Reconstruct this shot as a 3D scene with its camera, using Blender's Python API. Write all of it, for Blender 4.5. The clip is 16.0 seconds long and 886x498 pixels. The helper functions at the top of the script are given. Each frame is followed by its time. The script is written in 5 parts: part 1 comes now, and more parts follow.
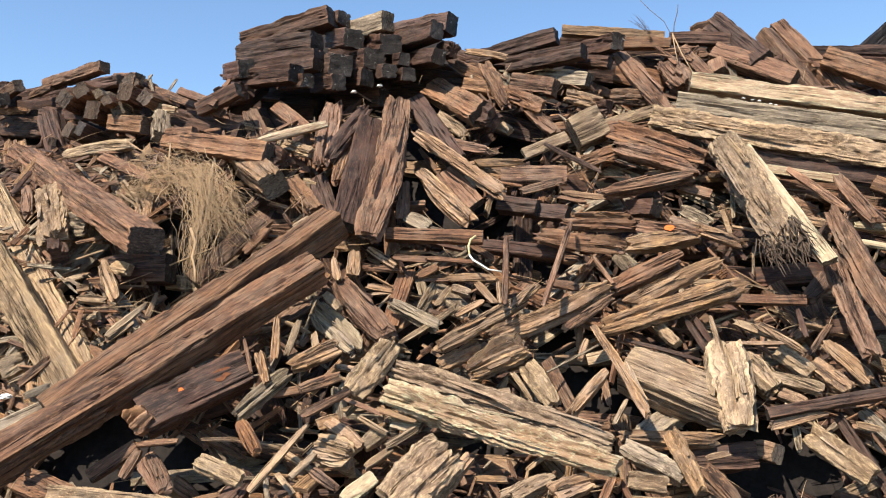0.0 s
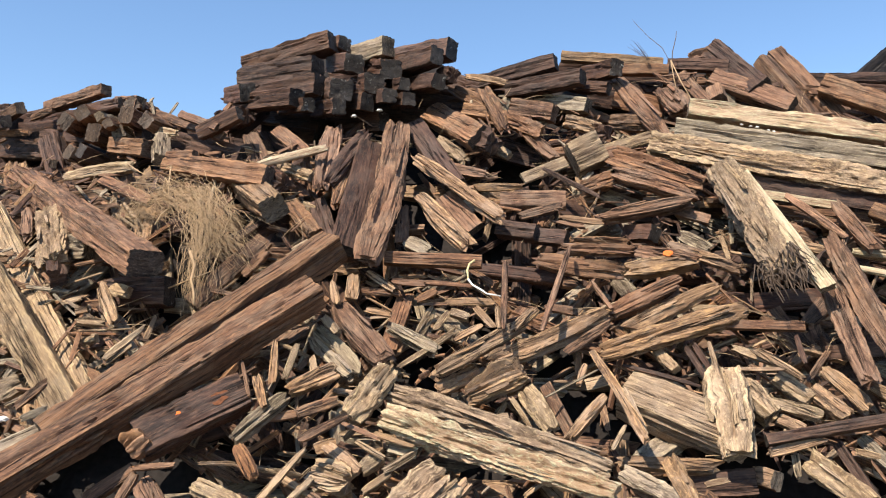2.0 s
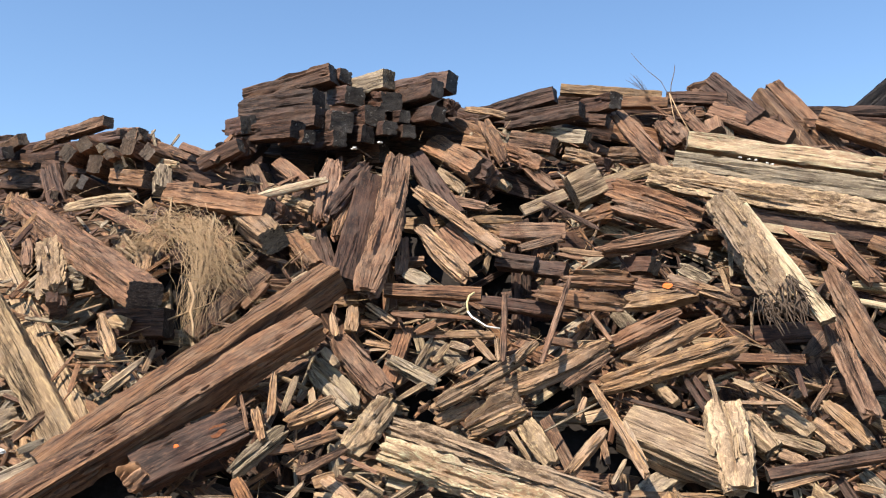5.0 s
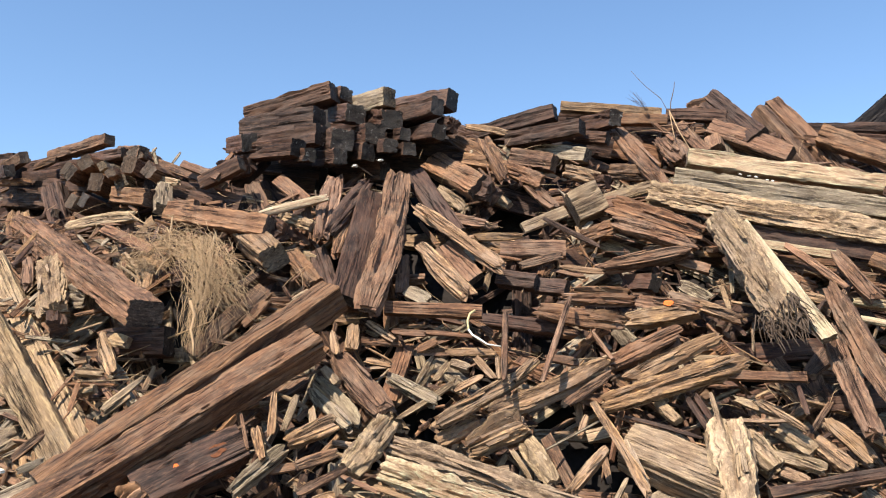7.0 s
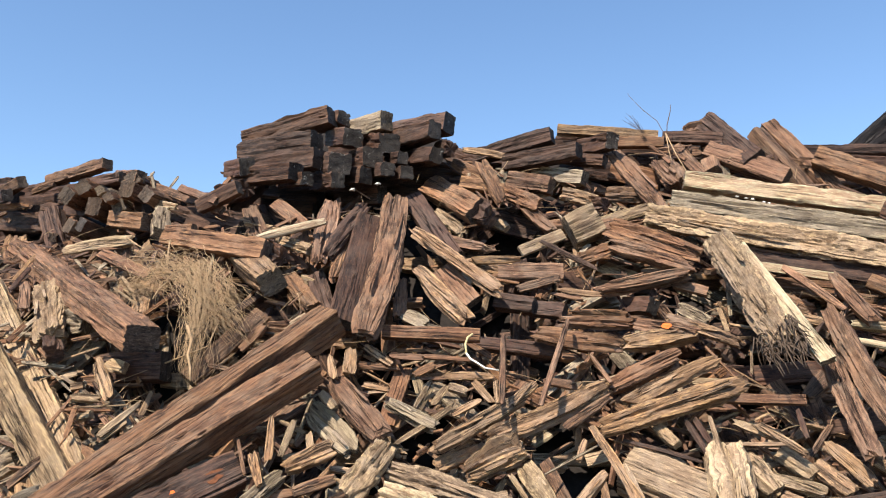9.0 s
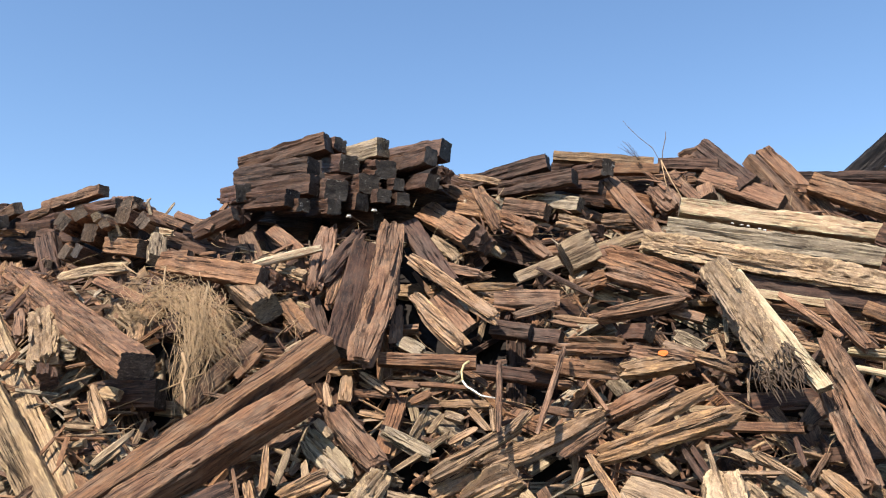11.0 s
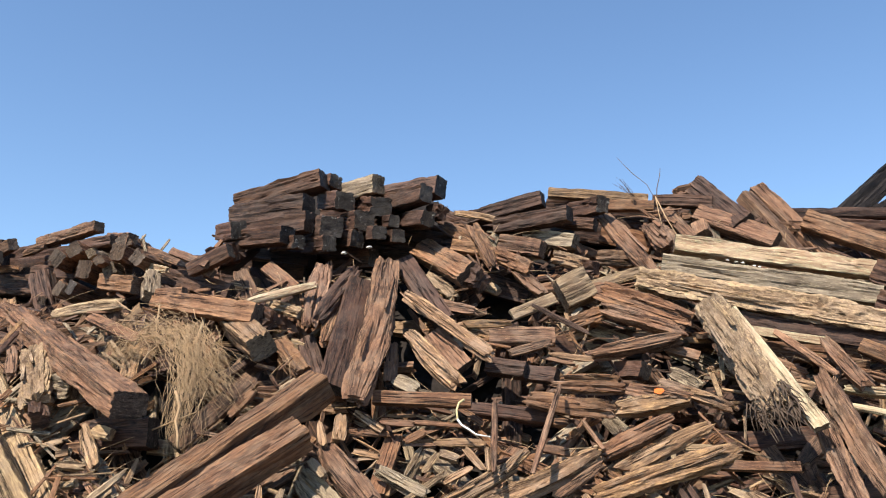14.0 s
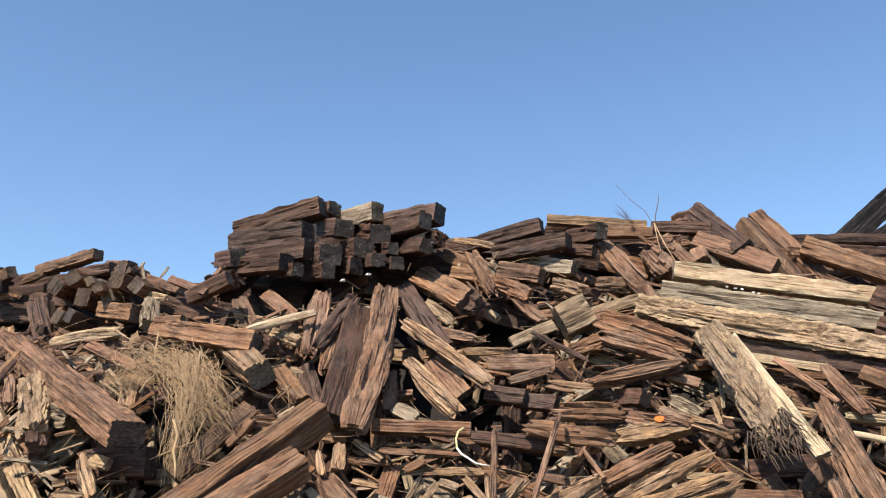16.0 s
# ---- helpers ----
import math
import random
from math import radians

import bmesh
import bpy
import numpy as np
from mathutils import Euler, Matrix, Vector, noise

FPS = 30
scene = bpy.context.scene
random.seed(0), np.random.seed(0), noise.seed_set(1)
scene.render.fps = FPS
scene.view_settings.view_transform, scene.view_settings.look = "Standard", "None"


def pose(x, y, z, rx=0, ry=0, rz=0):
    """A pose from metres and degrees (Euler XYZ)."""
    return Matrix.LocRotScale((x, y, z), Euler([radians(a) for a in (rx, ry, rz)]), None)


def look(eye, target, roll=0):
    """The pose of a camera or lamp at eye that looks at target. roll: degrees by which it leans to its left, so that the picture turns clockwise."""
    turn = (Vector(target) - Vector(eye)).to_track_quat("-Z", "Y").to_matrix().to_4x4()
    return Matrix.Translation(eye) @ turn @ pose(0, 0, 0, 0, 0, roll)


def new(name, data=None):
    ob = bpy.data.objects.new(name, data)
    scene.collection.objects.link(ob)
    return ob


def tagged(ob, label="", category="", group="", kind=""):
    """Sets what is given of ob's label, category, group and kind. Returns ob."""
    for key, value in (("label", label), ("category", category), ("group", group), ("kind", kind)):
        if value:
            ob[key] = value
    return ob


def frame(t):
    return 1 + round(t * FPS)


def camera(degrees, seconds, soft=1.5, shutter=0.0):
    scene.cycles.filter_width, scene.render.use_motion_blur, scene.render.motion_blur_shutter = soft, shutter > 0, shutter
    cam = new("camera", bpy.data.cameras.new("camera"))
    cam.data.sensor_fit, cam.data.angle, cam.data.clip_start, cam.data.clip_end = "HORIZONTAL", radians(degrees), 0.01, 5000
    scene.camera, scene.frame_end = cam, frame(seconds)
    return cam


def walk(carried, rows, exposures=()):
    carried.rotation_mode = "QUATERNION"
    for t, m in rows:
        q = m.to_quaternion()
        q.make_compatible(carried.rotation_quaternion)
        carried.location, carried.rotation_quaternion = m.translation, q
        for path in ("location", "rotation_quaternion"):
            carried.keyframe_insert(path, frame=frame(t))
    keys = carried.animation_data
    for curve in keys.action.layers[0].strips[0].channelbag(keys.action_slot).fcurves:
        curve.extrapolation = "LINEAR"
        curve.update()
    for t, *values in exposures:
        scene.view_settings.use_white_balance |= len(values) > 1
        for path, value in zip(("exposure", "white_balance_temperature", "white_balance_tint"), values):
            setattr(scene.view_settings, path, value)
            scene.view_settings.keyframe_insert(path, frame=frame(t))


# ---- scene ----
# ---- the camera: held by hand, it tilts slowly up ----
cam = camera(52.0, 16.0, 1.1)
walk(cam, [
    (0.0, pose(0.0000, 0.0000, 1.6000, 96.400, 0.000, 0.000)),
    (0.5, pose(-0.0001, -0.0026, 1.6007, 96.731, -0.075, -0.024)),
    (1.0, pose(-0.0001, -0.0050, 1.6018, 97.116, -0.167, -0.056)),
    (1.5, pose(0.0001, -0.0071, 1.6033, 97.491, -0.218, -0.083)),
    (2.0, pose(0.0004, -0.0090, 1.6050, 97.867, -0.288, -0.101)),
    (2.5, pose(0.0008, -0.0107, 1.6070, 98.217, -0.341, -0.124)),
    (3.0, pose(0.0014, -0.0122, 1.6094, 98.556, -0.362, -0.127)),
    (3.5, pose(0.0020, -0.0136, 1.6120, 98.900, -0.372, -0.125)),
    (4.0, pose(0.0028, -0.0148, 1.6148, 99.208, -0.384, -0.120)),
    (6.5, pose(0.0078, -0.0187, 1.6321, 100.466, -0.376, -0.029)),
    (7.0, pose(0.0089, -0.0192, 1.6361, 100.720, -0.295, -0.009)),
    (7.5, pose(0.0101, -0.0197, 1.6402, 101.015, -0.242, 0.000)),
    (8.0, pose(0.0113, -0.0201, 1.6444, 101.348, -0.159, -0.014)),
    (8.5, pose(0.0125, -0.0205, 1.6487, 101.695, -0.116, -0.034)),
    (9.0, pose(0.0137, -0.0209, 1.6531, 102.054, -0.064, -0.077)),
    (11.5, pose(0.0195, -0.0232, 1.6756, 104.010, -0.022, -0.339)),
    (12.0, pose(0.0206, -0.0238, 1.6801, 104.433, 0.003, -0.398)),
    (12.5, pose(0.0215, -0.0245, 1.6845, 104.842, 0.019, -0.442)),
    (13.0, pose(0.0224, -0.0254, 1.6889, 105.168, -0.007, -0.490)),
    (13.5, pose(0.0232, -0.0263, 1.6932, 105.432, 0.055, -0.510)),
    (14.0, pose(0.0240, -0.0274, 1.6974, 105.712, 0.033, -0.534)),
    (14.5, pose(0.0246, -0.0287, 1.7015, 106.082, 0.065, -0.536)),
    (15.0, pose(0.0251, -0.0301, 1.7055, 106.513, 0.126, -0.522)),
    (15.5, pose(0.0254, -0.0317, 1.7093, 106.938, 0.169, -0.525)),
    (16.0, pose(0.0257, -0.0335, 1.7130, 107.304, 0.161, -0.544)),
], exposures=[(0.0, 0.75), (7.0, 0.80), (12.0, 0.78), (16.0, 0.68)])

# ---- light ----
SUN_WAY = Vector((-0.37, -0.52, 0.77)).normalized()
world = bpy.data.worlds.new("world")
scene.world = world
world.use_nodes = True
wt = world.node_tree
sky = wt.nodes.new("ShaderNodeTexSky")
sky.sky_type = "NISHITA"
sky.sun_disc = False
sky.sun_elevation = math.asin(SUN_WAY.z)
sky.sun_rotation = math.atan2(SUN_WAY.x, SUN_WAY.y)
sky.air_density, sky.dust_density, sky.ozone_density = 1.0, 0.1, 2.2
clear = wt.nodes.new("ShaderNodeHueSaturation")
clear.inputs["Saturation"].default_value = 1.07
wt.links.new(sky.outputs[0], clear.inputs["Color"])
wt.links.new(clear.outputs[0], wt.nodes["Background"].inputs[0])
wt.nodes["Background"].inputs[1].default_value = 0.127
sun = new("sun", bpy.data.lights.new("sun", "SUN"))
sun.data.energy, sun.data.angle, sun.data.color = 5.0, radians(0.5), (1.0, 0.90, 0.77)
sun.matrix_world = look(SUN_WAY * 30, (0, 0, 0))


# ---- materials ----
def principled(name, rough=0.85, spec=0.25):
    m = bpy.data.materials.new(name)
    m.use_nodes = True
    b = m.node_tree.nodes["Principled BSDF"]
    b.inputs["Roughness"].default_value = rough
    b.inputs["Specular IOR Level"].default_value = spec
    return m, m.node_tree.nodes, m.node_tree.links, b


def wood(name, dark, light, grey, grey_share, rough=0.85, crack=1.0, end=False, fleck=0.0, crumble=False):
    """Weathered wood: grain runs along u of the mesh's metre-sized UV map."""
    m, n, ln, b = principled(name, rough)

    def math_node(op, a, c=None, clamp=False):
        k = n.new("ShaderNodeMath")
        k.operation, k.use_clamp = op, clamp
        for i, v in enumerate((a, c)):
            if v is None:
                continue
            if isinstance(v, (int, float)):
                k.inputs[i].default_value = v
            else:
                ln.new(v, k.inputs[i])
        return k.outputs[0]

    def noise_node(vec, scale, detail, dist=0.0, rough_=0.6):
        mp = n.new("ShaderNodeMapping")
        mp.inputs["Scale"].default_value = scale
        ln.new(vec, mp.inputs["Vector"])
        k = n.new("ShaderNodeTexNoise")
        k.inputs["Scale"].default_value, k.inputs["Detail"].default_value = 1.0, detail
        k.inputs["Roughness"].default_value, k.inputs["Distortion"].default_value = rough_, dist
        ln.new(mp.outputs[0], k.inputs["Vector"])
        return k.outputs["Fac"]

    def spread(v, lo, hi):
        k = n.new("ShaderNodeMapRange")
        k.inputs["From Min"].default_value, k.inputs["From Max"].default_value = lo, hi
        ln.new(v, k.inputs["Value"])
        return k.outputs[0]

    def blend(f, a, c):
        k = n.new("ShaderNodeMix")
        k.data_type = "RGBA"
        ln.new(f, k.inputs[0])
        for i, v in ((6, a), (7, c)):
            if isinstance(v, tuple):
                k.inputs[i].default_value = (*v, 1)
            else:
                ln.new(v, k.inputs[i])
        return k.outputs[2]

    uv = n.new("ShaderNodeUVMap")
    uv.uv_map = "UVMap"
    uv = uv.outputs[0]
    worn_at = n.new("ShaderNodeUVMap")
    worn_at.uv_map = "Wear"
    split_xy = n.new("ShaderNodeSeparateXYZ")
    ln.new(worn_at.outputs[0], split_xy.inputs[0])
    arris, tip = split_xy.outputs[0], split_xy.outputs[1]
    obj = n.new("ShaderNodeObjectInfo").outputs["Random"]
    isl = n.new("ShaderNodeNewGeometry")
    pos, isl = isl.outputs["Position"], isl.outputs["Random Per Island"]
    rnd = math_node("FRACT", math_node("ADD", obj, isl))
    if end:
        fine = noise_node(uv, (160, 160, 1), 4)
        streak = noise_node(uv, (14, 60, 1), 5, 1.2)
        seam = noise_node(uv, (9, 42, 1), 3, 0.8)
        chips = noise_node(uv, (40, 70, 1), 5, 0.5)
    elif crumble:
        fine = noise_node(uv, (16, 120, 1), 7, 0.3, 0.78)
        streak = noise_node(uv, (3.0, 34, 1), 9, 0.5, 0.74)
        seam = noise_node(uv, (1.6, 24, 1), 6, 0.5, 0.65)
        chips = noise_node(uv, (26, 62, 1), 6, 0.7, 0.75)
    else:
        fine = noise_node(uv, (5, 150, 1), 7, 0.15, 0.78)
        streak = noise_node(uv, (1.3, 52, 1), 9, 0.2, 0.76)
        seam = noise_node(uv, (0.55, 32, 1), 6, 0.15, 0.62)
        chips = noise_node(uv, (11, 75, 1), 6, 0.35, 0.75)
    patch = noise_node(pos, (5, 5, 5), 6, 0.5, 0.65)
    stain = noise_node(uv, (2.3, 7.0, 1), 8, 0.9, 0.68)
    face = noise_node(uv, (0.35, 6.5, 1), 3, 0.3)
    grain = math_node("ADD", math_node("MULTIPLY", fine, 0.40), math_node("MULTIPLY", streak, 0.36))
    grain = math_node("ADD", grain, math_node("MULTIPLY", stain, 0.24))
    line = math_node("ABSOLUTE", math_node("SUBTRACT", seam, 0.5))
    line = math_node("MULTIPLY", math_node("SUBTRACT", 1.0, spread(line, 0.003, 0.018)), crack * (0.45 if crumble else 1.0), True)
    line = math_node("MULTIPLY", line, spread(noise_node(uv, (1.6, 10, 1), 4), 0.44, 0.53))
    col = blend(spread(grain, 0.39, 0.60), dark, light)
    col = blend(math_node("MULTIPLY", spread(face, 0.50, 0.60), 0.30), col, tuple(min(0.7, k_ * c) for k_, c in zip((1.28, 1.28, 1.20), light)))
    col = blend(math_node("MULTIPLY", spread(face, 0.47, 0.36), 0.40), col, tuple(1.5 * c for c in dark))
    g = math_node("MULTIPLY", spread(patch, 0.44, 0.62), grey_share)
    g = math_node("MULTIPLY", g, spread(fine, 0.3, 0.6))
    col = blend(g, col, grey)
    col = blend(math_node("MULTIPLY", spread(stain, 0.455, 0.36), 0.55), col, tuple(0.9 * c for c in dark))
    col = blend(math_node("MULTIPLY", spread(chips, 0.54, 0.62), 0.65), col, tuple(min(0.75, k_ * c) for k_, c in zip((1.42, 1.46, 1.36), light)))
    col = blend(math_node("MULTIPLY", spread(chips, 0.43, 0.35), 0.45), col, tuple(0.6 * c for c in dark))
    if not end:
        fresh = math_node("MULTIPLY", spread(noise_node(uv, (7, 30, 1) if not crumble else (11, 26, 1), 9, 0.5, 0.78), 0.54, 0.62), spread(fine, 0.40, 0.55))
        col = blend(math_node("MULTIPLY", fresh, 0.62), col, tuple(min(0.75, k_ * c) for k_, c in zip((1.62, 1.70, 1.52), light)))
        bare = math_node("MULTIPLY", spread(arris, 0.030, 0.002), spread(chips, 0.44, 0.55))
        bare = math_node("ADD", bare, math_node("MULTIPLY", spread(tip, 0.09, 0.0), spread(streak, 0.46, 0.56)), True)
        col = blend(math_node("MULTIPLY", bare, 0.50), col, tuple(min(0.75, k_ * c) for k_, c in zip((1.55, 1.66, 1.52), light)))
    col = blend(math_node("MULTIPLY", line, 0.9), col, tuple(0.16 * c for c in dark))
    if fleck:
        spot = math_node("MULTIPLY", spread(noise_node(pos, (26, 26, 26), 6, 0.8, 0.7), 0.60, 0.70), fleck)
        col = blend(spot, col, (0.55, 0.52, 0.46))
    hsv = n.new("ShaderNodeHueSaturation")
    ln.new(math_node("ADD", 0.625, math_node("MULTIPLY", rnd, 0.33)), hsv.inputs["Value"])
    ln.new(math_node("ADD", 0.94, math_node("MULTIPLY", math_node("FRACT", math_node("MULTIPLY", rnd, 7.3)), 0.16)), hsv.inputs["Saturation"])
    ln.new(math_node("ADD", 0.4960, math_node("MULTIPLY", math_node("FRACT", math_node("MULTIPLY", rnd, 13.7)), 0.007)), hsv.inputs["Hue"])
    ln.new(col, hsv.inputs["Color"])
    ln.new(hsv.outputs[0], b.inputs["Base Color"])
    h = math_node("ADD", math_node("MULTIPLY", grain, 0.9), math_node("MULTIPLY", chips, 0.25))
    h = math_node("SUBTRACT", h, math_node("MULTIPLY", line, 0.8))
    bump = n.new("ShaderNodeBump")
    bump.inputs["Strength"].default_value, bump.inputs["Distance"].default_value = 1.0, 0.015 if crumble else 0.012
    ln.new(h, bump.inputs["Height"])
    ln.new(bump.outputs[0], b.inputs["Normal"])
    return m


def plain(name, colour, rough=0.7, size=30, vary=0.35):
    m, n, ln, b = principled(name, rough)
    k = n.new("ShaderNodeTexNoise")
    k.inputs["Scale"].default_value, k.inputs["Detail"].default_value = size, 6
    geo = n.new("ShaderNodeNewGeometry")
    ln.new(geo.outputs["Position"], k.inputs["Vector"])
    mix = n.new("ShaderNodeMix")
    mix.data_type = "RGBA"
    mix.inputs[6].default_value = (*[c * (1 - vary) for c in colour], 1)
    mix.inputs[7].default_value = (*[min(1, c * (1 + vary)) for c in colour], 1)
    ln.new(k.outputs["Fac"], mix.inputs[0])
    ln.new(mix.outputs[2], b.inputs["Base Color"])
    bump = n.new("ShaderNodeBump")
    bump.inputs["Distance"].default_value = 0.01
    ln.new(k.outputs["Fac"], bump.inputs["Height"])
    ln.new(bump.outputs[0], b.inputs["Normal"])
    return m


LOOKS = {
    "dark": ("creosoted_wood", (0.012, 0.008, 0.007), (0.140, 0.073, 0.050), (0.16, 0.12, 0.095), 0.5, 0.62),
    # near-black tone, used only for the two ties beyond the crest
    "black": ("tarred_wood", (0.004, 0.003, 0.003), (0.020, 0.014, 0.012), (0.04, 0.03, 0.028), 0.4, 0.55),
    "brown": ("brown_wood", (0.030, 0.018, 0.014), (0.300, 0.160, 0.097), (0.33, 0.245, 0.175), 0.5, 0.78),
    "red": ("red_brown_wood", (0.050, 0.026, 0.018), (0.38, 0.196, 0.105), (0.37, 0.255, 0.175), 0.4, 0.8),
    "light": ("light_brown_wood", (0.065, 0.039, 0.026), (0.45, 0.272, 0.155), (0.46, 0.35, 0.255), 0.55),
    "tan": ("tan_rotten_wood", (0.10, 0.062, 0.038), (0.47, 0.325, 0.205), (0.48, 0.385, 0.28), 0.5, 0.92),
    "grey": ("grey_weathered_wood", (0.075, 0.052, 0.036), (0.42, 0.325, 0.23), (0.42, 0.355, 0.275), 0.6, 0.9),
    "pale": ("pale_fresh_wood", (0.25, 0.150, 0.085), (0.68, 0.490, 0.325), (0.60, 0.475, 0.36), 0.4, 0.88, 0.7),
}
TONES = {k: wood(*v) for k, v in LOOKS.items()}
ROTTEN = {k: wood("rotten_" + v[0], *v[1:], crumble=True) for k, v in LOOKS.items()}
ENDS = {
    "dark": wood("dark_end_grain", (0.008, 0.006, 0.005), (0.060, 0.044, 0.035), (0.22, 0.195, 0.17), 0.6, 0.6, end=True, fleck=0.8),
    "brown": wood("brown_end_grain", (0.030, 0.019, 0.014), (0.17, 0.115, 0.082), (0.22, 0.18, 0.14), 0.6, 0.75, end=True, fleck=0.45),
    "weathered": wood("weathered_end_grain", (0.05, 0.034, 0.023), (0.30, 0.23, 0.16), (0.33, 0.29, 0.24), 0.6, 0.9, end=True),
}
ENDS["red"], ENDS["black"] = ENDS["brown"], ENDS["dark"]
for k_ in ("light", "tan", "grey", "pale"):
    ENDS[k_] = ENDS["weathered"]
EARTH = plain("yard_earth", (0.055, 0.042, 0.031), 0.95, 3)
# near-black: the shade deep between the timbers is put into this colour
GAP_SHADE = plain("core_gap_shade", (0.021, 0.017, 0.015), 0.95, 22, 0.8)
STRAW = plain("dry_straw", (0.36, 0.245, 0.14), 0.85, 25, 0.6)
TWIG = plain("twig_bark", (0.10, 0.07, 0.05), 0.8)
RUST = plain("rusty_stain", (0.17, 0.062, 0.026), 0.8, 45, 0.7)
ORANGE = plain("orange_marking_paint", (0.85, 0.17, 0.03), 0.6, 60, 0.3)
WHITE = plain("white_plastic", (0.78, 0.76, 0.70), 0.5, 40, 0.12)
YELLOW = plain("yellowed_plastic", (0.58, 0.48, 0.24), 0.5, 40, 0.2)


# ---- the form of the heap ----
CREST = ((-9.00, 1.50), (-6.50, 3.60), (-4.64, 4.23), (-3.33, 4.31), (-2.80, 4.01), (-2.47, 3.82), (-1.95, 3.77), (-1.94, 4.10), (-1.90, 4.47), (-1.63, 4.61), (-1.06, 4.86), (-0.51, 4.74), (0.09, 4.70), (0.19, 4.30), (0.61, 4.40), (1.07, 4.53), (2.10, 4.49), (2.57, 4.70), (2.86, 4.39), (3.12, 4.40), (3.34, 4.26), (4.05, 4.25), (6.50, 3.40), (9.00, 1.20))


# open hollows between the timbers: x, z, half width, half height
HOLLOWS = ((-1.88, 2.20, 0.13, 0.22), (-2.20, 2.78, 0.11, 0.11), (-2.09, 0.95, 0.40, 0.09), (-1.59, 0.92, 0.12, 0.08), (2.22, 0.93, 0.31, 0.13), (1.79, 0.95, 0.12, 0.10), (1.42, 3.99, 0.18, 0.12), (2.03, 3.95, 0.14, 0.10), (-3.96, 3.73, 0.32, 0.13), (-1.58, 3.61, 0.23, 0.10), (-0.98, 3.75, 0.21, 0.08), (0.08, 3.62, 0.23, 0.06), (0.56, 3.41, 0.20, 0.10), (0.29, 1.01, 0.14, 0.06), (-1.64, 1.68, 0.22, 0.07), (-2.92, 2.89, 0.09, 0.18), (-2.20, 3.61, 0.19, 0.07), (0.75, 1.72, 0.11, 0.07), (1.13, 1.26, 0.06, 0.11), (-0.91, 2.37, 0.08, 0.16), (-1.26, 3.69, 0.42, 0.15), (-0.31, 3.78, 0.29, 0.12), (0.62, 3.30, 0.22, 0.20), (1.61, 4.01, 0.23, 0.16), (-3.88, 3.73, 0.44, 0.16), (-2.42, 3.40, 0.15, 0.13), (-3.14, 3.65, 0.25, 0.11), (-1.93, 2.33, 0.18, 0.19), (-2.04, 1.10, 0.24, 0.14), (2.22, 0.94, 0.22, 0.10), (1.40, 1.24, 0.25, 0.11), (1.93, 2.76, 0.11, 0.19), (0.07, 2.75, 0.18, 0.21), (0.70, 2.20, 0.20, 0.07), (-0.27, 3.06, 0.08, 0.29), (1.79, 0.98, 0.14, 0.16), (0.80, 1.36, 0.10, 0.10), (-0.26, 1.73, 0.09, 0.12), (-0.83, 2.80, 0.11, 0.24), (2.53, 2.14, 0.29, 0.14), (0.40, 2.53, 0.12, 0.09), (-0.89, 4.32, 1.08, 0.46), (-3.55, 4.04, 0.83, 0.29), (1.10, 4.32, 0.79, 0.17))


def hollow(x, z, room):
    return any(((x - a) / (w + room)) ** 2 + ((z - b) / (h + room)) ** 2 < 1 for a, b, w, h in HOLLOWS)


def crest(x):
    for (xa, za), (xb, zb) in zip(CREST, CREST[1:]):
        if xa <= x <= xb:
            return za + (zb - za) * (x - xa) / (xb - xa)
    return 0.3


def face_y(x, z):
    """How far off the front of the heap lies at that height."""
    left = 0.45 * max(0, -x - 1.8) * max(0, min(1, (z - 2.4) / 1.2))
    right = 0.12 * max(0, x - 1.4) * max(0, min(1, (3.6 - z) / 0.8))
    return 4.7 + 0.75 * z + left - right


# ---- building in meshes ----
def hash3(i, j, k):
    h = np.sin(i * 127.1 + j * 311.7 + k * 74.7) * 43758.5453
    return h - np.floor(h)


def vnoise(x, y, z=0.0):
    """Smooth value noise in 0 to 1, for arrays."""
    x, y = np.broadcast_arrays(np.asarray(x, float), np.asarray(y, float))
    i, j = np.floor(x), np.floor(y)
    u, v = x - i, y - j
    u, v = u * u * (3 - 2 * u), v * v * (3 - 2 * v)
    a, b = hash3(i, j, z), hash3(i + 1, j, z)
    c, d = hash3(i, j + 1, z), hash3(i + 1, j + 1, z)
    return (a * (1 - u) + b * u) * (1 - v) + (c * (1 - u) + d * u) * v


def frame_of(p, q, roll):
    """Axes of a timber from p to q: along, across (its wide face's width), out of its wide face."""
    p, q = np.array(p, float), np.array(q, float)
    ax = (q - p) / np.linalg.norm(q - p)
    up = np.array((0.0, -0.8, 0.6))
    nrm = up - ax * (up @ ax)
    nrm /= np.linalg.norm(nrm)
    side = np.cross(ax, nrm)
    c, s = math.cos(radians(roll)), math.sin(radians(roll))
    nrm, side = c * nrm + s * side, c * side - s * nrm
    return ax, side, nrm


def section(m):
    """m points round a unit square, each side in equal steps, and their way round."""
    t = np.arange(m) / m * 4
    k, f = np.floor(t).astype(int) % 4, (t % 1) * 2 - 1
    y = np.select([k == 0, k == 1, k == 2], [f, 1 + 0 * f, -f], -1 + 0 * f)
    z = np.select([k == 0, k == 1, k == 2], [-1 + 0 * f, f, 1 + 0 * f], -f)
    return y, z, t / 4


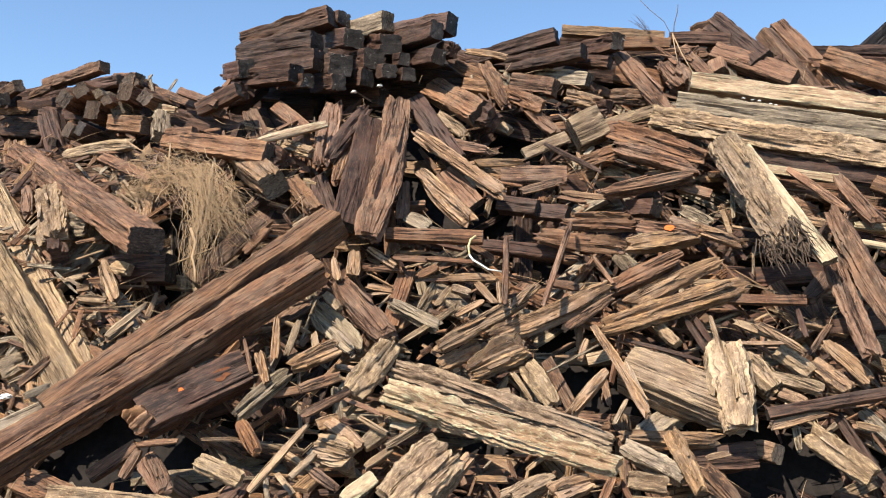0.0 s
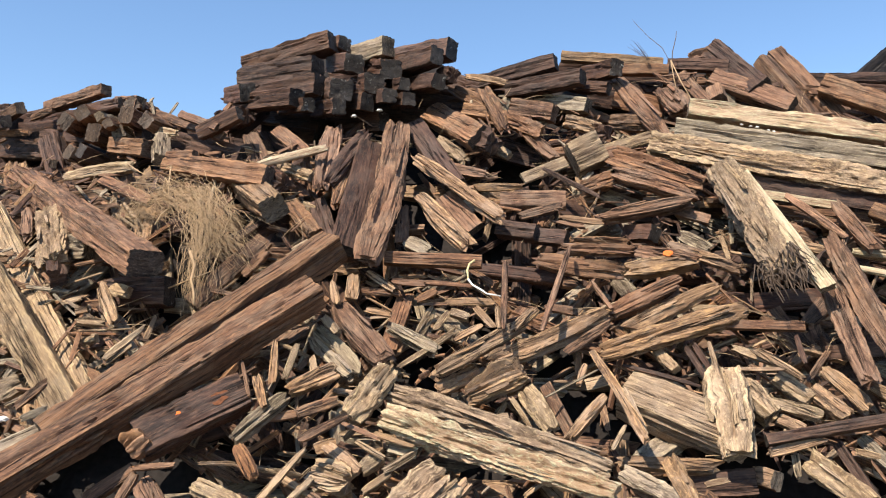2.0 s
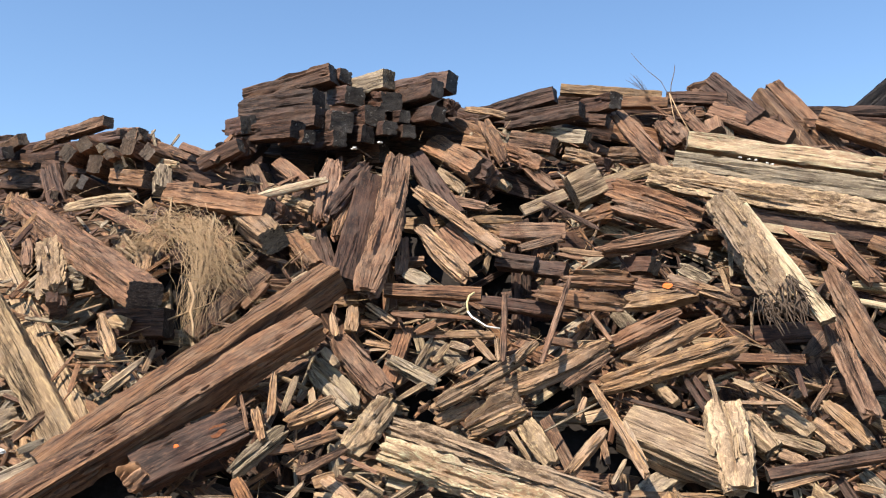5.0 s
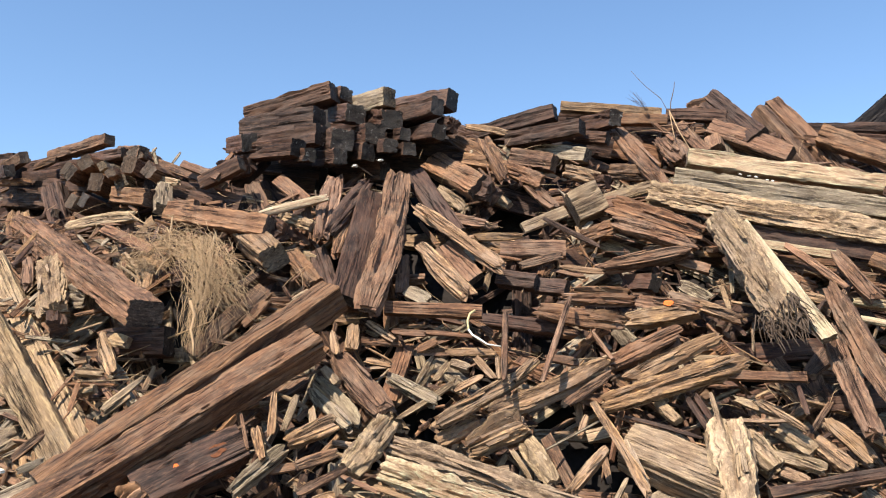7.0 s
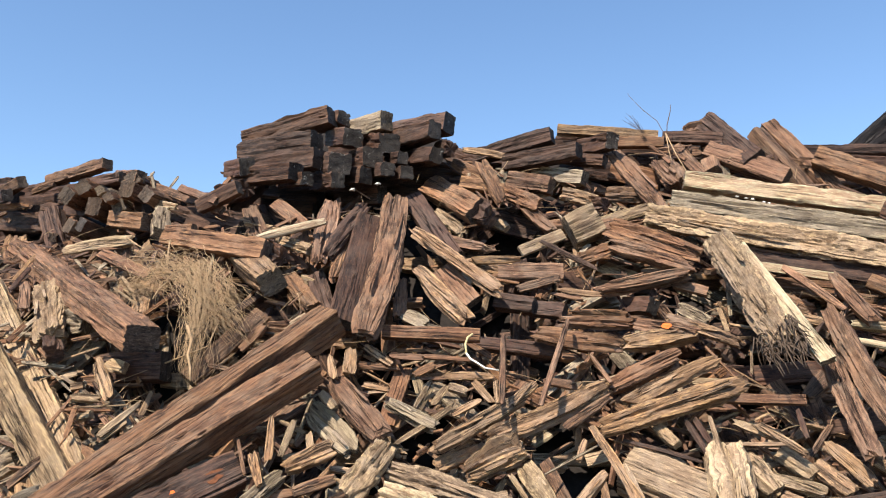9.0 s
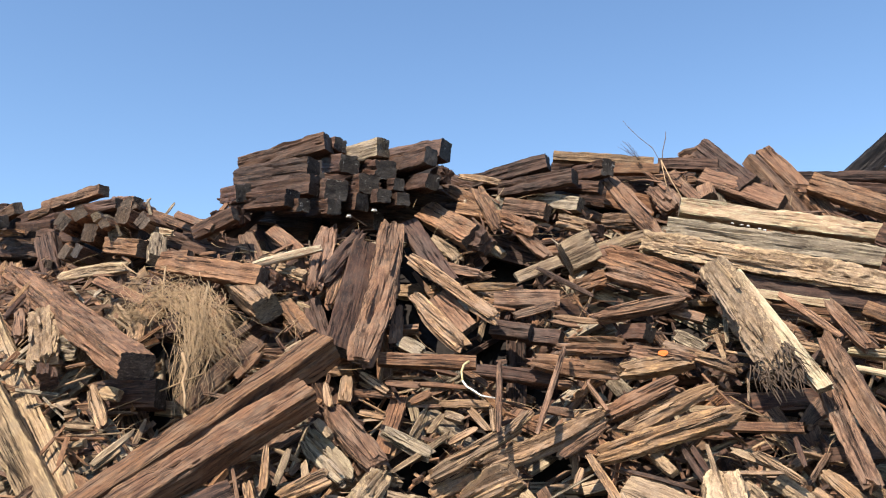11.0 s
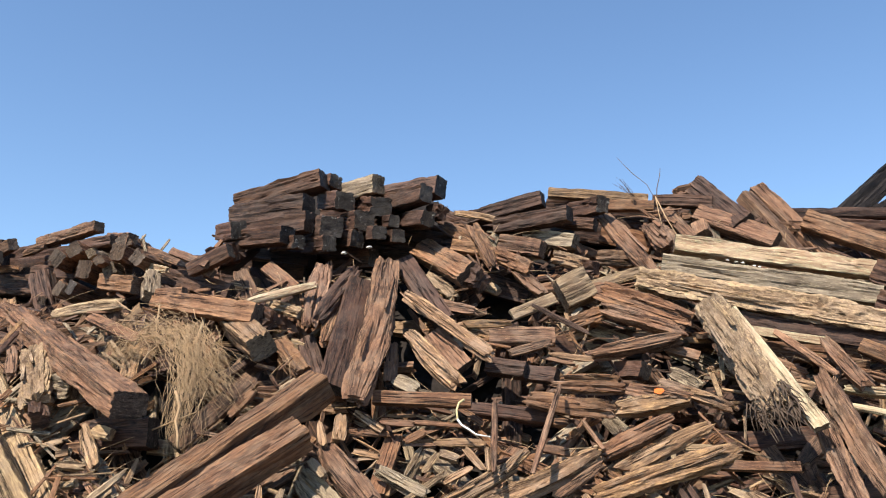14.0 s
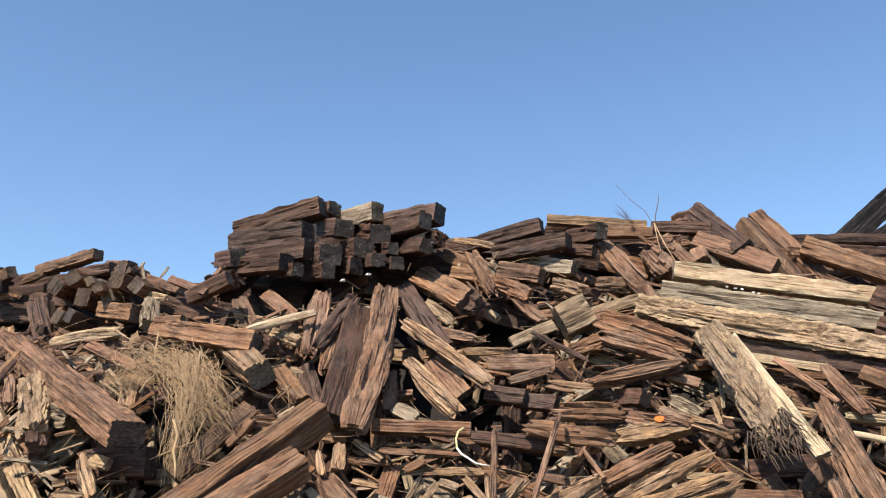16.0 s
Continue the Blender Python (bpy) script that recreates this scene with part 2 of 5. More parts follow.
def shell(length, a, b, form, seed, n, m):
    """The skin of a timber along x, a wide and b thick: points (n, m, 3) and the metres round it."""
    y, z, t = section(m)
    s = t * 2 * (a + b)
    x = (np.linspace(0, 1, n) ** 1.0)[:, None] * length
    ring = 2 * math.pi * t[None, :]
    rx, ry_ = np.cos(ring) * 1.0, np.sin(ring) * 1.0
    lump = vnoise(rx * 1.7 + 9 + x / 0.33, ry_ * 1.7 + 5 + x * 0.9, seed)
    fibre = vnoise(s[None, :] / 0.012 + seed * 3.1, x / 0.30, seed + 1)
    groove = vnoise(s[None, :] / (0.022 if form == "split" else 0.034) + seed, x / 0.6 + 3, seed + 2)
    rag = 0.4 * vnoise(s[None, :] / 0.045, x / 0.07, seed + 3) + 0.35 * vnoise(s[None, :] / 0.016, x / 0.04, seed + 13) + 0.25 * vnoise(s[None, :] / 0.007, x / 0.02, seed + 4)
    some = np.clip((vnoise(s[None, :] / 0.13 + 2, x / 0.45, seed + 12) - 0.42) * 4, 0, 1)
    cut = np.clip(1 - np.abs(groove - 0.5) / 0.07, 0, 1) * some
    small = min(a, b)
    if form in ("tie", "plank"):
        power, wear, fib, cutd, ragd = 22.0, 0.014, 0.008, 0.026, 0.006
        jag, taper = 0.012, 0.03
    elif form == "split":
        power, wear, fib, cutd, ragd = 10.0, 0.040, 0.024, 0.045, 0.012
        jag, taper = min(0.20, 0.28 * length), 0.24
    elif form == "rot":
        power, wear, fib, cutd, ragd = 7.0, 0.042, 0.018, 0.036, 0.024
        jag, taper = min(0.08, 0.16 * length), 0.15
    else:
        power, wear, fib, cutd, ragd = 3.5, 0.012, 0.004, 0.004, 0.003
        jag, taper = min(0.08, 0.15 * length), 0.3
    lim = small / 0.2
    wear, fib, cutd, ragd = wear * lim, fib * min(1, lim * 1.5), cutd * min(1, lim * 1.3), ragd * min(1, lim * 1.5)
    pw = power * (0.6 + 0.8 * vnoise(x / 0.25, 0.5 + 0 * x, seed + 5))
    fac = 1 / (np.abs(y[None, :]) ** pw + np.abs(z[None, :]) ** pw) ** (1 / pw)
    Y, Z = y[None, :] * fac * a / 2, z[None, :] * fac * b / 2
    if form in ("split", "rot"):
        wedge, thin_ = 0.9 * (hash3(seed, 1.0, 2.0) - 0.5), 0.30 * hash3(seed, 4.0, 2.0)
        Z = Z * (1 + wedge * y[None, :] * fac)
        end_ = x / length if hash3(seed, 8.0, 1.0) > 0.5 else 1 - x / length
        Y, Z = Y * (1.06 - thin_ * end_), Z * (1.06 - thin_ * end_)
    r = np.sqrt(Y * Y + Z * Z) + 1e-6
    d = wear * (lump - 0.5) * 1.6 + fib * (fibre - 0.5) * 2 + cutd * cut + ragd * (rag - 0.5) * 2
    if form in ("tie", "plank"):
        side_of = np.floor(t * 4 + 0.5) % 4
        bite = np.clip((vnoise(x / 0.11 + 3, side_of[None, :] * 7.3 + seed, seed + 20) - 0.58) * 3.2, 0, 1)
        d = d + 0.018 * lim * bite * (np.abs(y * z)[None, :] ** 3) * (0.5 + vnoise(s[None, :] / 0.02, x / 0.03, seed + 21))
    if form == "split":
        d = d + 0.30 * small * (np.floor(vnoise(s[None, :] / (0.3 * a + 0.02), x / 0.7, seed + 6) * 4) / 4 - 0.35)
    k = np.clip(1 - d / r, 0.25, 1.25)
    e = np.minimum(x, length - x) / max(0.02, min(0.3 * length, 0.3))
    k = k * (1 - taper * np.clip(1 - e, 0, 1) ** 1.7 * (0.5 + vnoise(s[None, :] / 0.05, 0 * x + 2.5 * (x > length / 2), seed + 7)))
    Y, Z = Y * k, Z * k
    bow = (0.012 if form in ("tie", "plank") else 0.03) * length
    Y = Y + bow * (vnoise(x / max(0.3, 0.5 * length), 0.3 + 0 * x, seed + 8) - 0.5)
    Z = Z + 0.6 * bow * (vnoise(x / max(0.3, 0.5 * length), 7.3 + 0 * x, seed + 9) - 0.5)
    j0 = jag * vnoise(s / 0.022, 0.5, seed + 10) * (0.4 + 0.6 * vnoise(s / 0.09, 1.5, seed))
    j1 = jag * vnoise(s / 0.022, 4.5, seed + 11) * (0.4 + 0.6 * vnoise(s / 0.09, 6.5, seed))
    X = j0[None, :] + (x / length) * (length - j0 - j1)[None, :]
    return np.stack([X, Y, Z], -1), s, 2 * (a + b)


def mesh_of(name, pts, quads, tris, uvs, mats, slots=None, smooth=True, wear=None):
    me = bpy.data.meshes.new(name)
    me.from_pydata(pts.tolist(), [], quads.tolist() + (tris.tolist() if len(tris) else []))
    for m in mats:
        me.materials.append(m)
    lay = me.uv_layers.new(name="UVMap")
    lay.data.foreach_set("uv", np.asarray(uvs, np.float32).ravel())
    every = np.ones((len(me.loops), 2), np.float32)
    if wear is not None:
        every[:len(wear)] = wear
    me.uv_layers.new(name="Wear").data.foreach_set("uv", every.ravel())
    me.polygons.foreach_set("use_smooth", [smooth] * len(me.polygons))
    if slots is not None:
        me.polygons.foreach_set("material_index", slots)
    me.update()
    me.set_sharp_from_angle(angle=radians(34))
    return me


def tube_faces(n, m):
    i, j = np.meshgrid(np.arange(n - 1), np.arange(m), indexing="ij")
    j2 = (j + 1) % m
    return np.stack([i * m + j, i * m + j2, (i + 1) * m + j2, (i + 1) * m + j], -1).reshape(-1, 4)


def tube_uv(x, s, n, m, round_, du, dv):
    xs = np.broadcast_to(x, (n, m))
    v = np.append(s, round_)
    i, j = np.meshgrid(np.arange(n - 1), np.arange(m), indexing="ij")
    j2 = (j + 1) % m
    us = np.stack([xs[i, j], xs[i, j2], xs[i + 1, j2], xs[i + 1, j]], -1) + du
    vs = np.stack([v[j], v[j + 1], v[j + 1], v[j]], -1) + dv
    return np.stack([us, vs], -1).reshape(-1, 2)


def tube_wear(x, length, a, b, n, m):
    """For each corner of the tube's faces: metres to the nearest arris, and to the nearest end."""
    t = np.arange(m) / m * 4
    f = t % 1
    bulk = max(1.0, 0.2 / max(a, b))
    arris = np.minimum(f, 1 - f) * np.where(np.floor(t) % 2 == 0, a, b) * bulk
    tip = np.minimum(x, length - x) * bulk
    i, j = np.meshgrid(np.arange(n - 1), np.arange(m), indexing="ij")
    j2 = (j + 1) % m
    us = np.stack([arris[j], arris[j2], arris[j2], arris[j]], -1)
    vs = np.stack([tip[i, j], tip[i, j2], tip[i + 1, j2], tip[i + 1, j]], -1)
    return np.stack([us, vs], -1).reshape(-1, 2)


def part(name, me, parent, label=""):
    ob = new(name, me)
    ob.parent = parent
    return tagged(ob, label)


WORDS = {
    ("black", "tie"): "near-black railway tie leaning beyond the crest",
    ("dark", "tie"): "dark creosoted railway tie, tarry and cracked",
    ("brown", "tie"): "weathered brown railway tie with split faces",
    ("red", "tie"): "reddish-brown broken railway tie in the heap",
    ("light", "tie"): "light brown sun-bleached railway tie with worn edges",
    ("tan", "tie"): "short tan block of weathered tie",
    ("grey", "tie"): "grey weathered squared timber with cracked ends",
    ("pale", "tie"): "long pale yellowish squared beam, freshly weathered",
    ("dark", "split"): "dark split length of creosoted timber",
    ("brown", "split"): "brown split timber with jagged splintered ends",
    ("red", "split"): "red-brown freshly split length of timber",
    ("light", "split"): "light brown splintered timber, deeply grooved",
    ("tan", "split"): "tan split piece of dry wood",
    ("grey", "split"): "grey weathered split timber with ragged ends",
    ("pale", "split"): "pale yellow split timber with rough grain",
    ("dark", "rot"): "dark rotted timber end, crumbling and tarry",
    ("brown", "rot"): "brown rotted chunk of railway tie",
    ("red", "rot"): "red-brown crumbling rotted wood chunk",
    ("light", "rot"): "light brown rotted tie fragment, crumbling apart",
    ("tan", "rot"): "tan rotten log, bleached and deeply furrowed",
    ("grey", "rot"): "grey rotted timber fragment with furrowed grain",
    ("pale", "rot"): "pale bleached rotten wood fragment",
    ("dark", "plank"): "dark brown slab of old timber leaning upright",
    ("brown", "plank"): "brown weathered plank leaning on the heap",
    ("red", "plank"): "red-brown broken board lying in the heap",
    ("light", "plank"): "light brown broken board lying in the heap",
    ("tan", "plank"): "bleached tan plank with frayed fibrous end",
    ("grey", "plank"): "grey weathered plank lying in the heap",
    ("pale", "plank"): "pale thin board lying among the timbers",
    ("dark", "stick"): "dark slender wooden stave in the heap",
    ("brown", "stick"): "thin brown splinter of wood sticking out",
    ("grey", "stick"): "thin grey weathered stake leaning on timbers",
    ("light", "stick"): "thin light brown splinter of wood",
    ("tan", "stick"): "thin tan splinter of dry wood",
    ("pale", "stick"): "pale yellow round stave lying on timbers",
    ("red", "stick"): "red-brown slender stave pointing down the slope",
}
KINDS = {"tie": ("railway_tie", "railway tie"), "split": ("split_timber", "timber"), "rot": ("rotten_log", "rotten wood"),
         "plank": ("plank", "plank"), "stick": ("wooden_stake", "stake")}
GROUPS = {"tie": "railway ties in the heap", "split": "split timbers in the heap", "rot": "rotten logs in the heap",
          "plank": "planks in the heap", "stick": "stakes in the heap"}
count = [0]


def timber(form, tone, p, q, a, b, roll, label=""):
    """One timber of the heap from p to q, a wide and b thick, turned by roll about its length."""
    count[0] += 1
    seed = count[0] * 1.37
    ax, side, nrm = frame_of(p, q, roll)
    length = float(np.linalg.norm(np.array(q) - np.array(p)))
    fine_step = 0.7 if form in ("rot", "split") else 1.0
    n = int(min(90, max(9, length / 0.018 / fine_step)))
    m = 4 * int(min(18, max(3, (a + b) * 2 / 0.015 / 4 / fine_step)))
    pts, s, round_ = shell(length, a, b, form, seed, n, m)
    world_m = Matrix([(*v, c) for v, c in zip(np.stack([ax, side, nrm], 1), p)] + [(0, 0, 0, 1)])
    name, category = KINDS[form]
    du, dv = (seed * 7.7) % 50, (seed * 3.3) % 50
    flat = pts.reshape(-1, 3)
    capped = form not in ("tie", "plank")
    quads, uvs = tube_faces(n, m), tube_uv(pts[:, :, 0], s, n, m, round_, du, dv)
    wear = tube_wear(pts[:, :, 0], length, a, b, n, m)
    hub = np.stack([pts[0].mean(0) + (0.03 * (a if capped else 0.1), 0, 0), pts[-1].mean(0) - (0.03 * (a if capped else 0.1), 0, 0)])
    j = np.arange(m)
    lo = np.stack([np.full(m, n * m), (j + 1) % m, j], -1)
    hi = np.stack([np.full(m, n * m + 1), (n - 1) * m + j, (n - 1) * m + (j + 1) % m], -1)
    every = np.concatenate([flat, hub])
    if form == "stick":
        thing = None
    else:
        thing = new(name)
        thing.empty_display_size = 0.05
    if capped:
        tris = np.concatenate([lo, hi])
        tuv = every[tris][..., 1:].reshape(-1, 2) + (du, dv)
        me = mesh_of(name, every, quads, tris, np.concatenate([uvs, tuv]), [(ROTTEN if form == "rot" else TONES)[tone]], wear=wear)
        if thing:
            part("body", me, thing)
        else:
            thing = new(name, me)
    else:
        part("body", mesh_of(name, flat, quads, [], uvs, [TONES[tone]], wear=wear), thing)
        for k in (0, 1):
            edge = pts[-1 if k else 0]
            flat_x = edge[:, :1].mean()
            inner = [np.concatenate([flat_x + f * (edge[:, :1] - flat_x), edge[:, 1:] * g], 1) for f, g in ((0.25, 0.8), (0.1, 0.4))]
            ring2, ring3 = [r_ + np.stack([0.006 * (vnoise(r_[:, 1] / 0.03 + 9, r_[:, 2] / 0.03 + 9, seed + k) - 0.5), 0 * s, 0 * s], -1) for r_ in inner]
            cp = np.concatenate([edge, ring2, ring3, hub[k:k + 1]])
            cq = tube_faces(3, m)
            ct = np.stack([2 * m + j, 2 * m + (j + 1) % m, np.full(m, 3 * m)], -1)
            if not k:
                cq, ct = cq[:, ::-1], ct[:, ::-1]
            cu = np.concatenate([cp[cq].reshape(-1, 3), cp[ct].reshape(-1, 3)])[:, 1:] + (du, dv)
            part("end_grain", mesh_of("end_grain", cp, cq, ct, cu, [ENDS[tone]]), thing, "cracked end grain")
    thing.matrix_world = world_m
    tagged(thing, label or WORDS[(tone, form)], category, GROUPS[form])
    if form in ("split", "rot") and a > 0.05 and length > 0.25:
        rnd = random.Random(count[0])
        for _ in range(3):
            ln_ = length * rnd.uniform(0.25, 0.5)
            w = max(0.006, a * rnd.uniform(0.07, 0.16))
            sp, ss, sr = shell(ln_, w, w * 0.6, "split", seed + rnd.random() * 9, 9, 8)
            me2 = mesh_of("splinter", sp.reshape(-1, 3), tube_faces(9, 8), [], tube_uv(sp[:, :, 0], ss, 9, 8, sr, du + 3, dv), [TONES[tone]])
            o2 = part("splinter", me2, thing)
            o2.matrix_local = pose(rnd.uniform(0.02, length - ln_), rnd.uniform(-0.4, 0.4) * a, b * 0.46, 0, rnd.uniform(-7, 1), rnd.uniform(-6, 6))
    return thing


def scatter(name, pieces, label, category):
    """One joined mass of many wood pieces; each piece: form, tone, p, q, a, b, roll, rings, points round."""
    P, Q, T, U, S, base, tones = [], [], [], [], [], 0, list(LOOKS)
    TU, ST, W = [], [], []
    for i, (form, tone, p, q, a, b, roll, n, m) in enumerate(pieces):
        ax, side, nrm = frame_of(p, q, roll)
        pts, s, round_ = shell(float(np.linalg.norm(np.array(q) - np.array(p))), a, b, form, i * 0.73 + 11, n, m)
        loc = np.concatenate([pts.reshape(-1, 3), [pts[0].mean(0), pts[-1].mean(0)]])
        P.append(loc @ np.stack([ax, side, nrm]) + np.array(p))
        Q.append(tube_faces(n, m) + base)
        j = np.arange(m)
        t = np.concatenate([np.stack([np.full(m, n * m), (j + 1) % m, j], -1), np.stack([np.full(m, n * m + 1), (n - 1) * m + j, (n - 1) * m + (j + 1) % m], -1)])
        TU.append(loc[t][..., 1:].reshape(-1, 2) + (i * 0.37 % 40, 0))
        T.append(t + base)
        U.append(tube_uv(pts[:, :, 0], s, n, m, round_, i * 1.7 % 40, i * 0.91 % 40))
        W.append(tube_wear(pts[:, :, 0], float(pts[:, :, 0].max()), a, b, n, m))
        k = tones.index(tone) + (len(tones) if form == "rot" else 0)
        S += [k] * ((n - 1) * m)
        ST += [k] * (2 * m)
        base += n * m + 2
    me = mesh_of(name, np.concatenate(P), np.concatenate(Q), np.concatenate(T), np.concatenate(U + TU), [TONES[t] for t in tones] + [ROTTEN[t] for t in tones], S + ST, wear=np.concatenate(W))
    return tagged(new(name, me), label, category, kind="stuff")


def heaped(rnd, lo, hi, thin, thick, back, tones, forms, low_bias, n, m, reach=4.6):
    """A random piece lying in the slope of the heap, below its crest; the wood is darker towards the top, partly to
    put in shade under the stacks.
    """
    while True:
        x = rnd.uniform(-reach, reach)
        top = crest(x)
        z = top * (rnd.random() ** low_bias)
        length, w = rnd.uniform(lo, hi), rnd.uniform(thin, thick)
        turn = rnd.gauss(0, 1.0) if rnd.random() < 0.7 else rnd.uniform(-1.57, 1.57)
        across, rise = 0.3 * length * math.cos(turn), 0.3 * length * math.sin(turn)
        if any(hollow(x + k * across, z + k * rise, 0.03) for k in (-1, 0, 1)):
            continue
        if z + 0.5 * length * abs(math.sin(turn)) < top - 0.1:
            break
    y = face_y(x, z) + rnd.uniform(*back)
    out = rnd.uniform(-0.35, 0.35)
    way = Vector((math.cos(turn), math.sin(turn) * 0.6 + out * 0.8, math.sin(turn) * 0.8 - out * 0.6)).normalized() * (length / 2)
    mid = Vector((x, y, z))
    tone = rnd.choice(tones)
    if tone in ("tan", "pale", "light", "red") and rnd.random() < (z - 2.1) / 2.0:
        tone = rnd.choice(("brown", "dark"))
    return (rnd.choice(forms), tone, tuple(mid - way), tuple(mid + way), w, w * rnd.uniform(0.25, 0.8), rnd.uniform(-50, 50), n, m)


# ---- ground and the body of the heap ----
def heap_height(x, y):
    z = 2.0
    for _ in range(12):
        z += 0.6 * (y - 0.62 - face_y(x, z)) / 0.75
    top = crest(x)
    z = min(z, 1.6 + (top - 1.82) * min(y, 10.2) / face_y(x, top), (14.5 - y) * 0.9)
    return z + 0.10 * noise.noise((x * 2.1, y * 2.1, 3)) + 0.05 * noise.noise((x * 9, y * 9, 5))


def ground_and_core():
    me = bpy.data.meshes.new("ground")
    bm = bmesh.new()
    bmesh.ops.create_grid(bm, x_segments=40, y_segments=40, size=900)
    for v in bm.verts:
        d = v.co.length
        v.co.z = 0 if d < 60 else 0.25 * noise.noise(v.co * 0.01)
    bm.to_mesh(me)
    bm.free()
    me.materials.append(EARTH)
    tagged(new("ground", me), "dry trodden earth of the timber yard", "ground", kind="structure")
    # added mound inside the heap; its near-black colour stands in for shade in gaps
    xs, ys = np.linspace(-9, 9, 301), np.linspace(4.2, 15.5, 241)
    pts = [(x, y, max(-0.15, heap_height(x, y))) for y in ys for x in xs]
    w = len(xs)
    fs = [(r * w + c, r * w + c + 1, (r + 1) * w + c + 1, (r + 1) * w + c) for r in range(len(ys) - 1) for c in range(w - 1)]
    me = bpy.data.meshes.new("gap_shade_mound")
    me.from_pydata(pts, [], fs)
    me.materials.append(GAP_SHADE)
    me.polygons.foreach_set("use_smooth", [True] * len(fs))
    tagged(new("gap_shade_mound", me), "added near-black mound, standing in for shade in the gaps", "mulch", kind="stuff")


ground_and_core()

# ---- the timbers of the heap, from the stacks at the top down to the foot ----

# left stack
timber("tie", "brown", (-3.992, 8.901, 4.253), (-3.156, 8.242, 4.236), 0.116, 0.105, -46)
timber("tie", "brown", (-4.489, 8.974, 4.157), (-4.143, 8.646, 4.177), 0.117, 0.106, 66)
timber("tie", "dark", (-3.535, 8.595, 4.139), (-2.934, 8.051, 4.047), 0.098, 0.089, 49)
timber("tie", "brown", (-3.085, 8.350, 4.143), (-2.717, 7.900, 4.012), 0.113, 0.101, 47)
timber("tie", "brown", (-3.414, 8.534, 3.904), (-3.436, 8.016, 3.868), 0.148, 0.140, -124)
timber("tie", "brown", (-3.249, 8.523, 3.984), (-3.298, 8.044, 3.956), 0.136, 0.129, -143)
timber("tie", "grey", (-2.998, 8.296, 3.893), (-3.059, 7.845, 3.871), 0.087, 0.083, -141)
timber("tie", "brown", (-2.871, 8.168, 3.789), (-2.918, 7.676, 3.758), 0.089, 0.085, -143)
timber("tie", "brown", (-3.119, 8.482, 3.784), (-3.152, 7.955, 3.752), 0.169, 0.136, -95)
timber("tie", "grey", (-2.827, 8.337, 3.752), (-2.864, 7.791, 3.712), 0.119, 0.113, -150)
timber("tie", "brown", (-2.701, 8.149, 3.863), (-2.774, 7.706, 3.841), 0.153, 0.130, -92)
timber("tie", "brown", (-2.705, 8.311, 4.007), (-2.794, 7.891, 3.988), 0.147, 0.133, -136)
timber("tie", "brown", (-2.434, 7.893, 3.746), (-2.539, 7.538, 3.748), 0.136, 0.122, -110)
timber("tie", "brown", (-3.228, 8.193, 3.523), (-3.363, 7.959, 3.572), 0.135, 0.122, -76)
timber("tie", "dark", (-3.096, 8.145, 3.523), (-3.231, 7.907, 3.569), 0.125, 0.112, -77)
timber("tie", "brown", (-3.649, 8.369, 3.575), (-3.428, 7.808, 3.428), 0.080, 0.072, -116)
timber("tie", "dark", (-3.753, 8.731, 4.054), (-3.183, 8.399, 4.004), 0.191, 0.172, 51)
timber("tie", "dark", (-3.613, 8.545, 3.879), (-3.050, 8.200, 3.809), 0.168, 0.151, 48)
timber("tie", "dark", (-3.317, 8.549, 4.059), (-2.663, 8.089, 3.884), 0.177, 0.159, 45)
timber("tie", "dark", (-3.215, 8.356, 3.850), (-2.657, 7.993, 3.753), 0.165, 0.148, 47)
timber("tie", "dark", (-4.567, 9.023, 4.113), (-4.243, 8.573, 4.021), 0.118, 0.106, 75)
timber("split", "red", (-4.574, 8.934, 3.982), (-4.011, 8.639, 3.926), 0.060, 0.030, 38)
timber("split", "brown", (-4.149, 8.858, 4.135), (-3.835, 8.711, 4.196), 0.064, 0.038, 47)
timber("tie", "brown", (-2.939, 7.996, 3.633), (-2.457, 7.491, 3.480), 0.188, 0.151, -38)
timber("tie", "grey", (-2.326, 7.328, 3.339), (-2.413, 7.582, 3.596), 0.134, 0.121, 28)
timber("split", "pale", (-2.540, 7.726, 3.710), (-2.243, 7.527, 3.626), 0.072, 0.043, 33)
timber("plank", "brown", (-2.748, 8.132, 4.007), (-1.803, 7.281, 3.527), 0.082, 0.033, 26)
timber("tie", "brown", (-2.250, 7.561, 3.805), (-1.840, 7.216, 3.590), 0.068, 0.047, 25)
# the stack's shadow on this piece is put in as its dark tone
timber("tie", "dark", (-2.023, 7.351, 3.580), (-1.654, 7.190, 3.715), 0.122, 0.098, 42)
timber("tie", "dark", (-4.224, 9.163, 4.043), (-3.530, 8.751, 3.876), 0.122, 0.098, 31)
timber("tie", "dark", (-2.405, 7.806, 3.656), (-1.655, 7.363, 3.395), 0.146, 0.117, 38)
timber("tie", "dark", (-4.733, 9.263, 3.919), (-3.865, 8.763, 3.777), 0.204, 0.163, 44)
timber("tie", "dark", (-2.246, 7.778, 3.598), (-1.497, 7.502, 3.478), 0.173, 0.138, 41)
timber("stick", "grey", (-2.670, 7.970, 4.011), (-2.628, 8.000, 4.095), 0.022, 0.014, 10, "short grey splinter standing up on the crest")
timber("stick", "grey", (-2.460, 7.900, 3.887), (-2.389, 7.950, 4.033), 0.026, 0.016, 10, "short grey splinter standing up on the crest")
timber("stick", "grey", (-2.591, 7.950, 3.869), (-2.663, 8.000, 4.084), 0.030, 0.020, 10, "short grey splinter standing up on the crest")

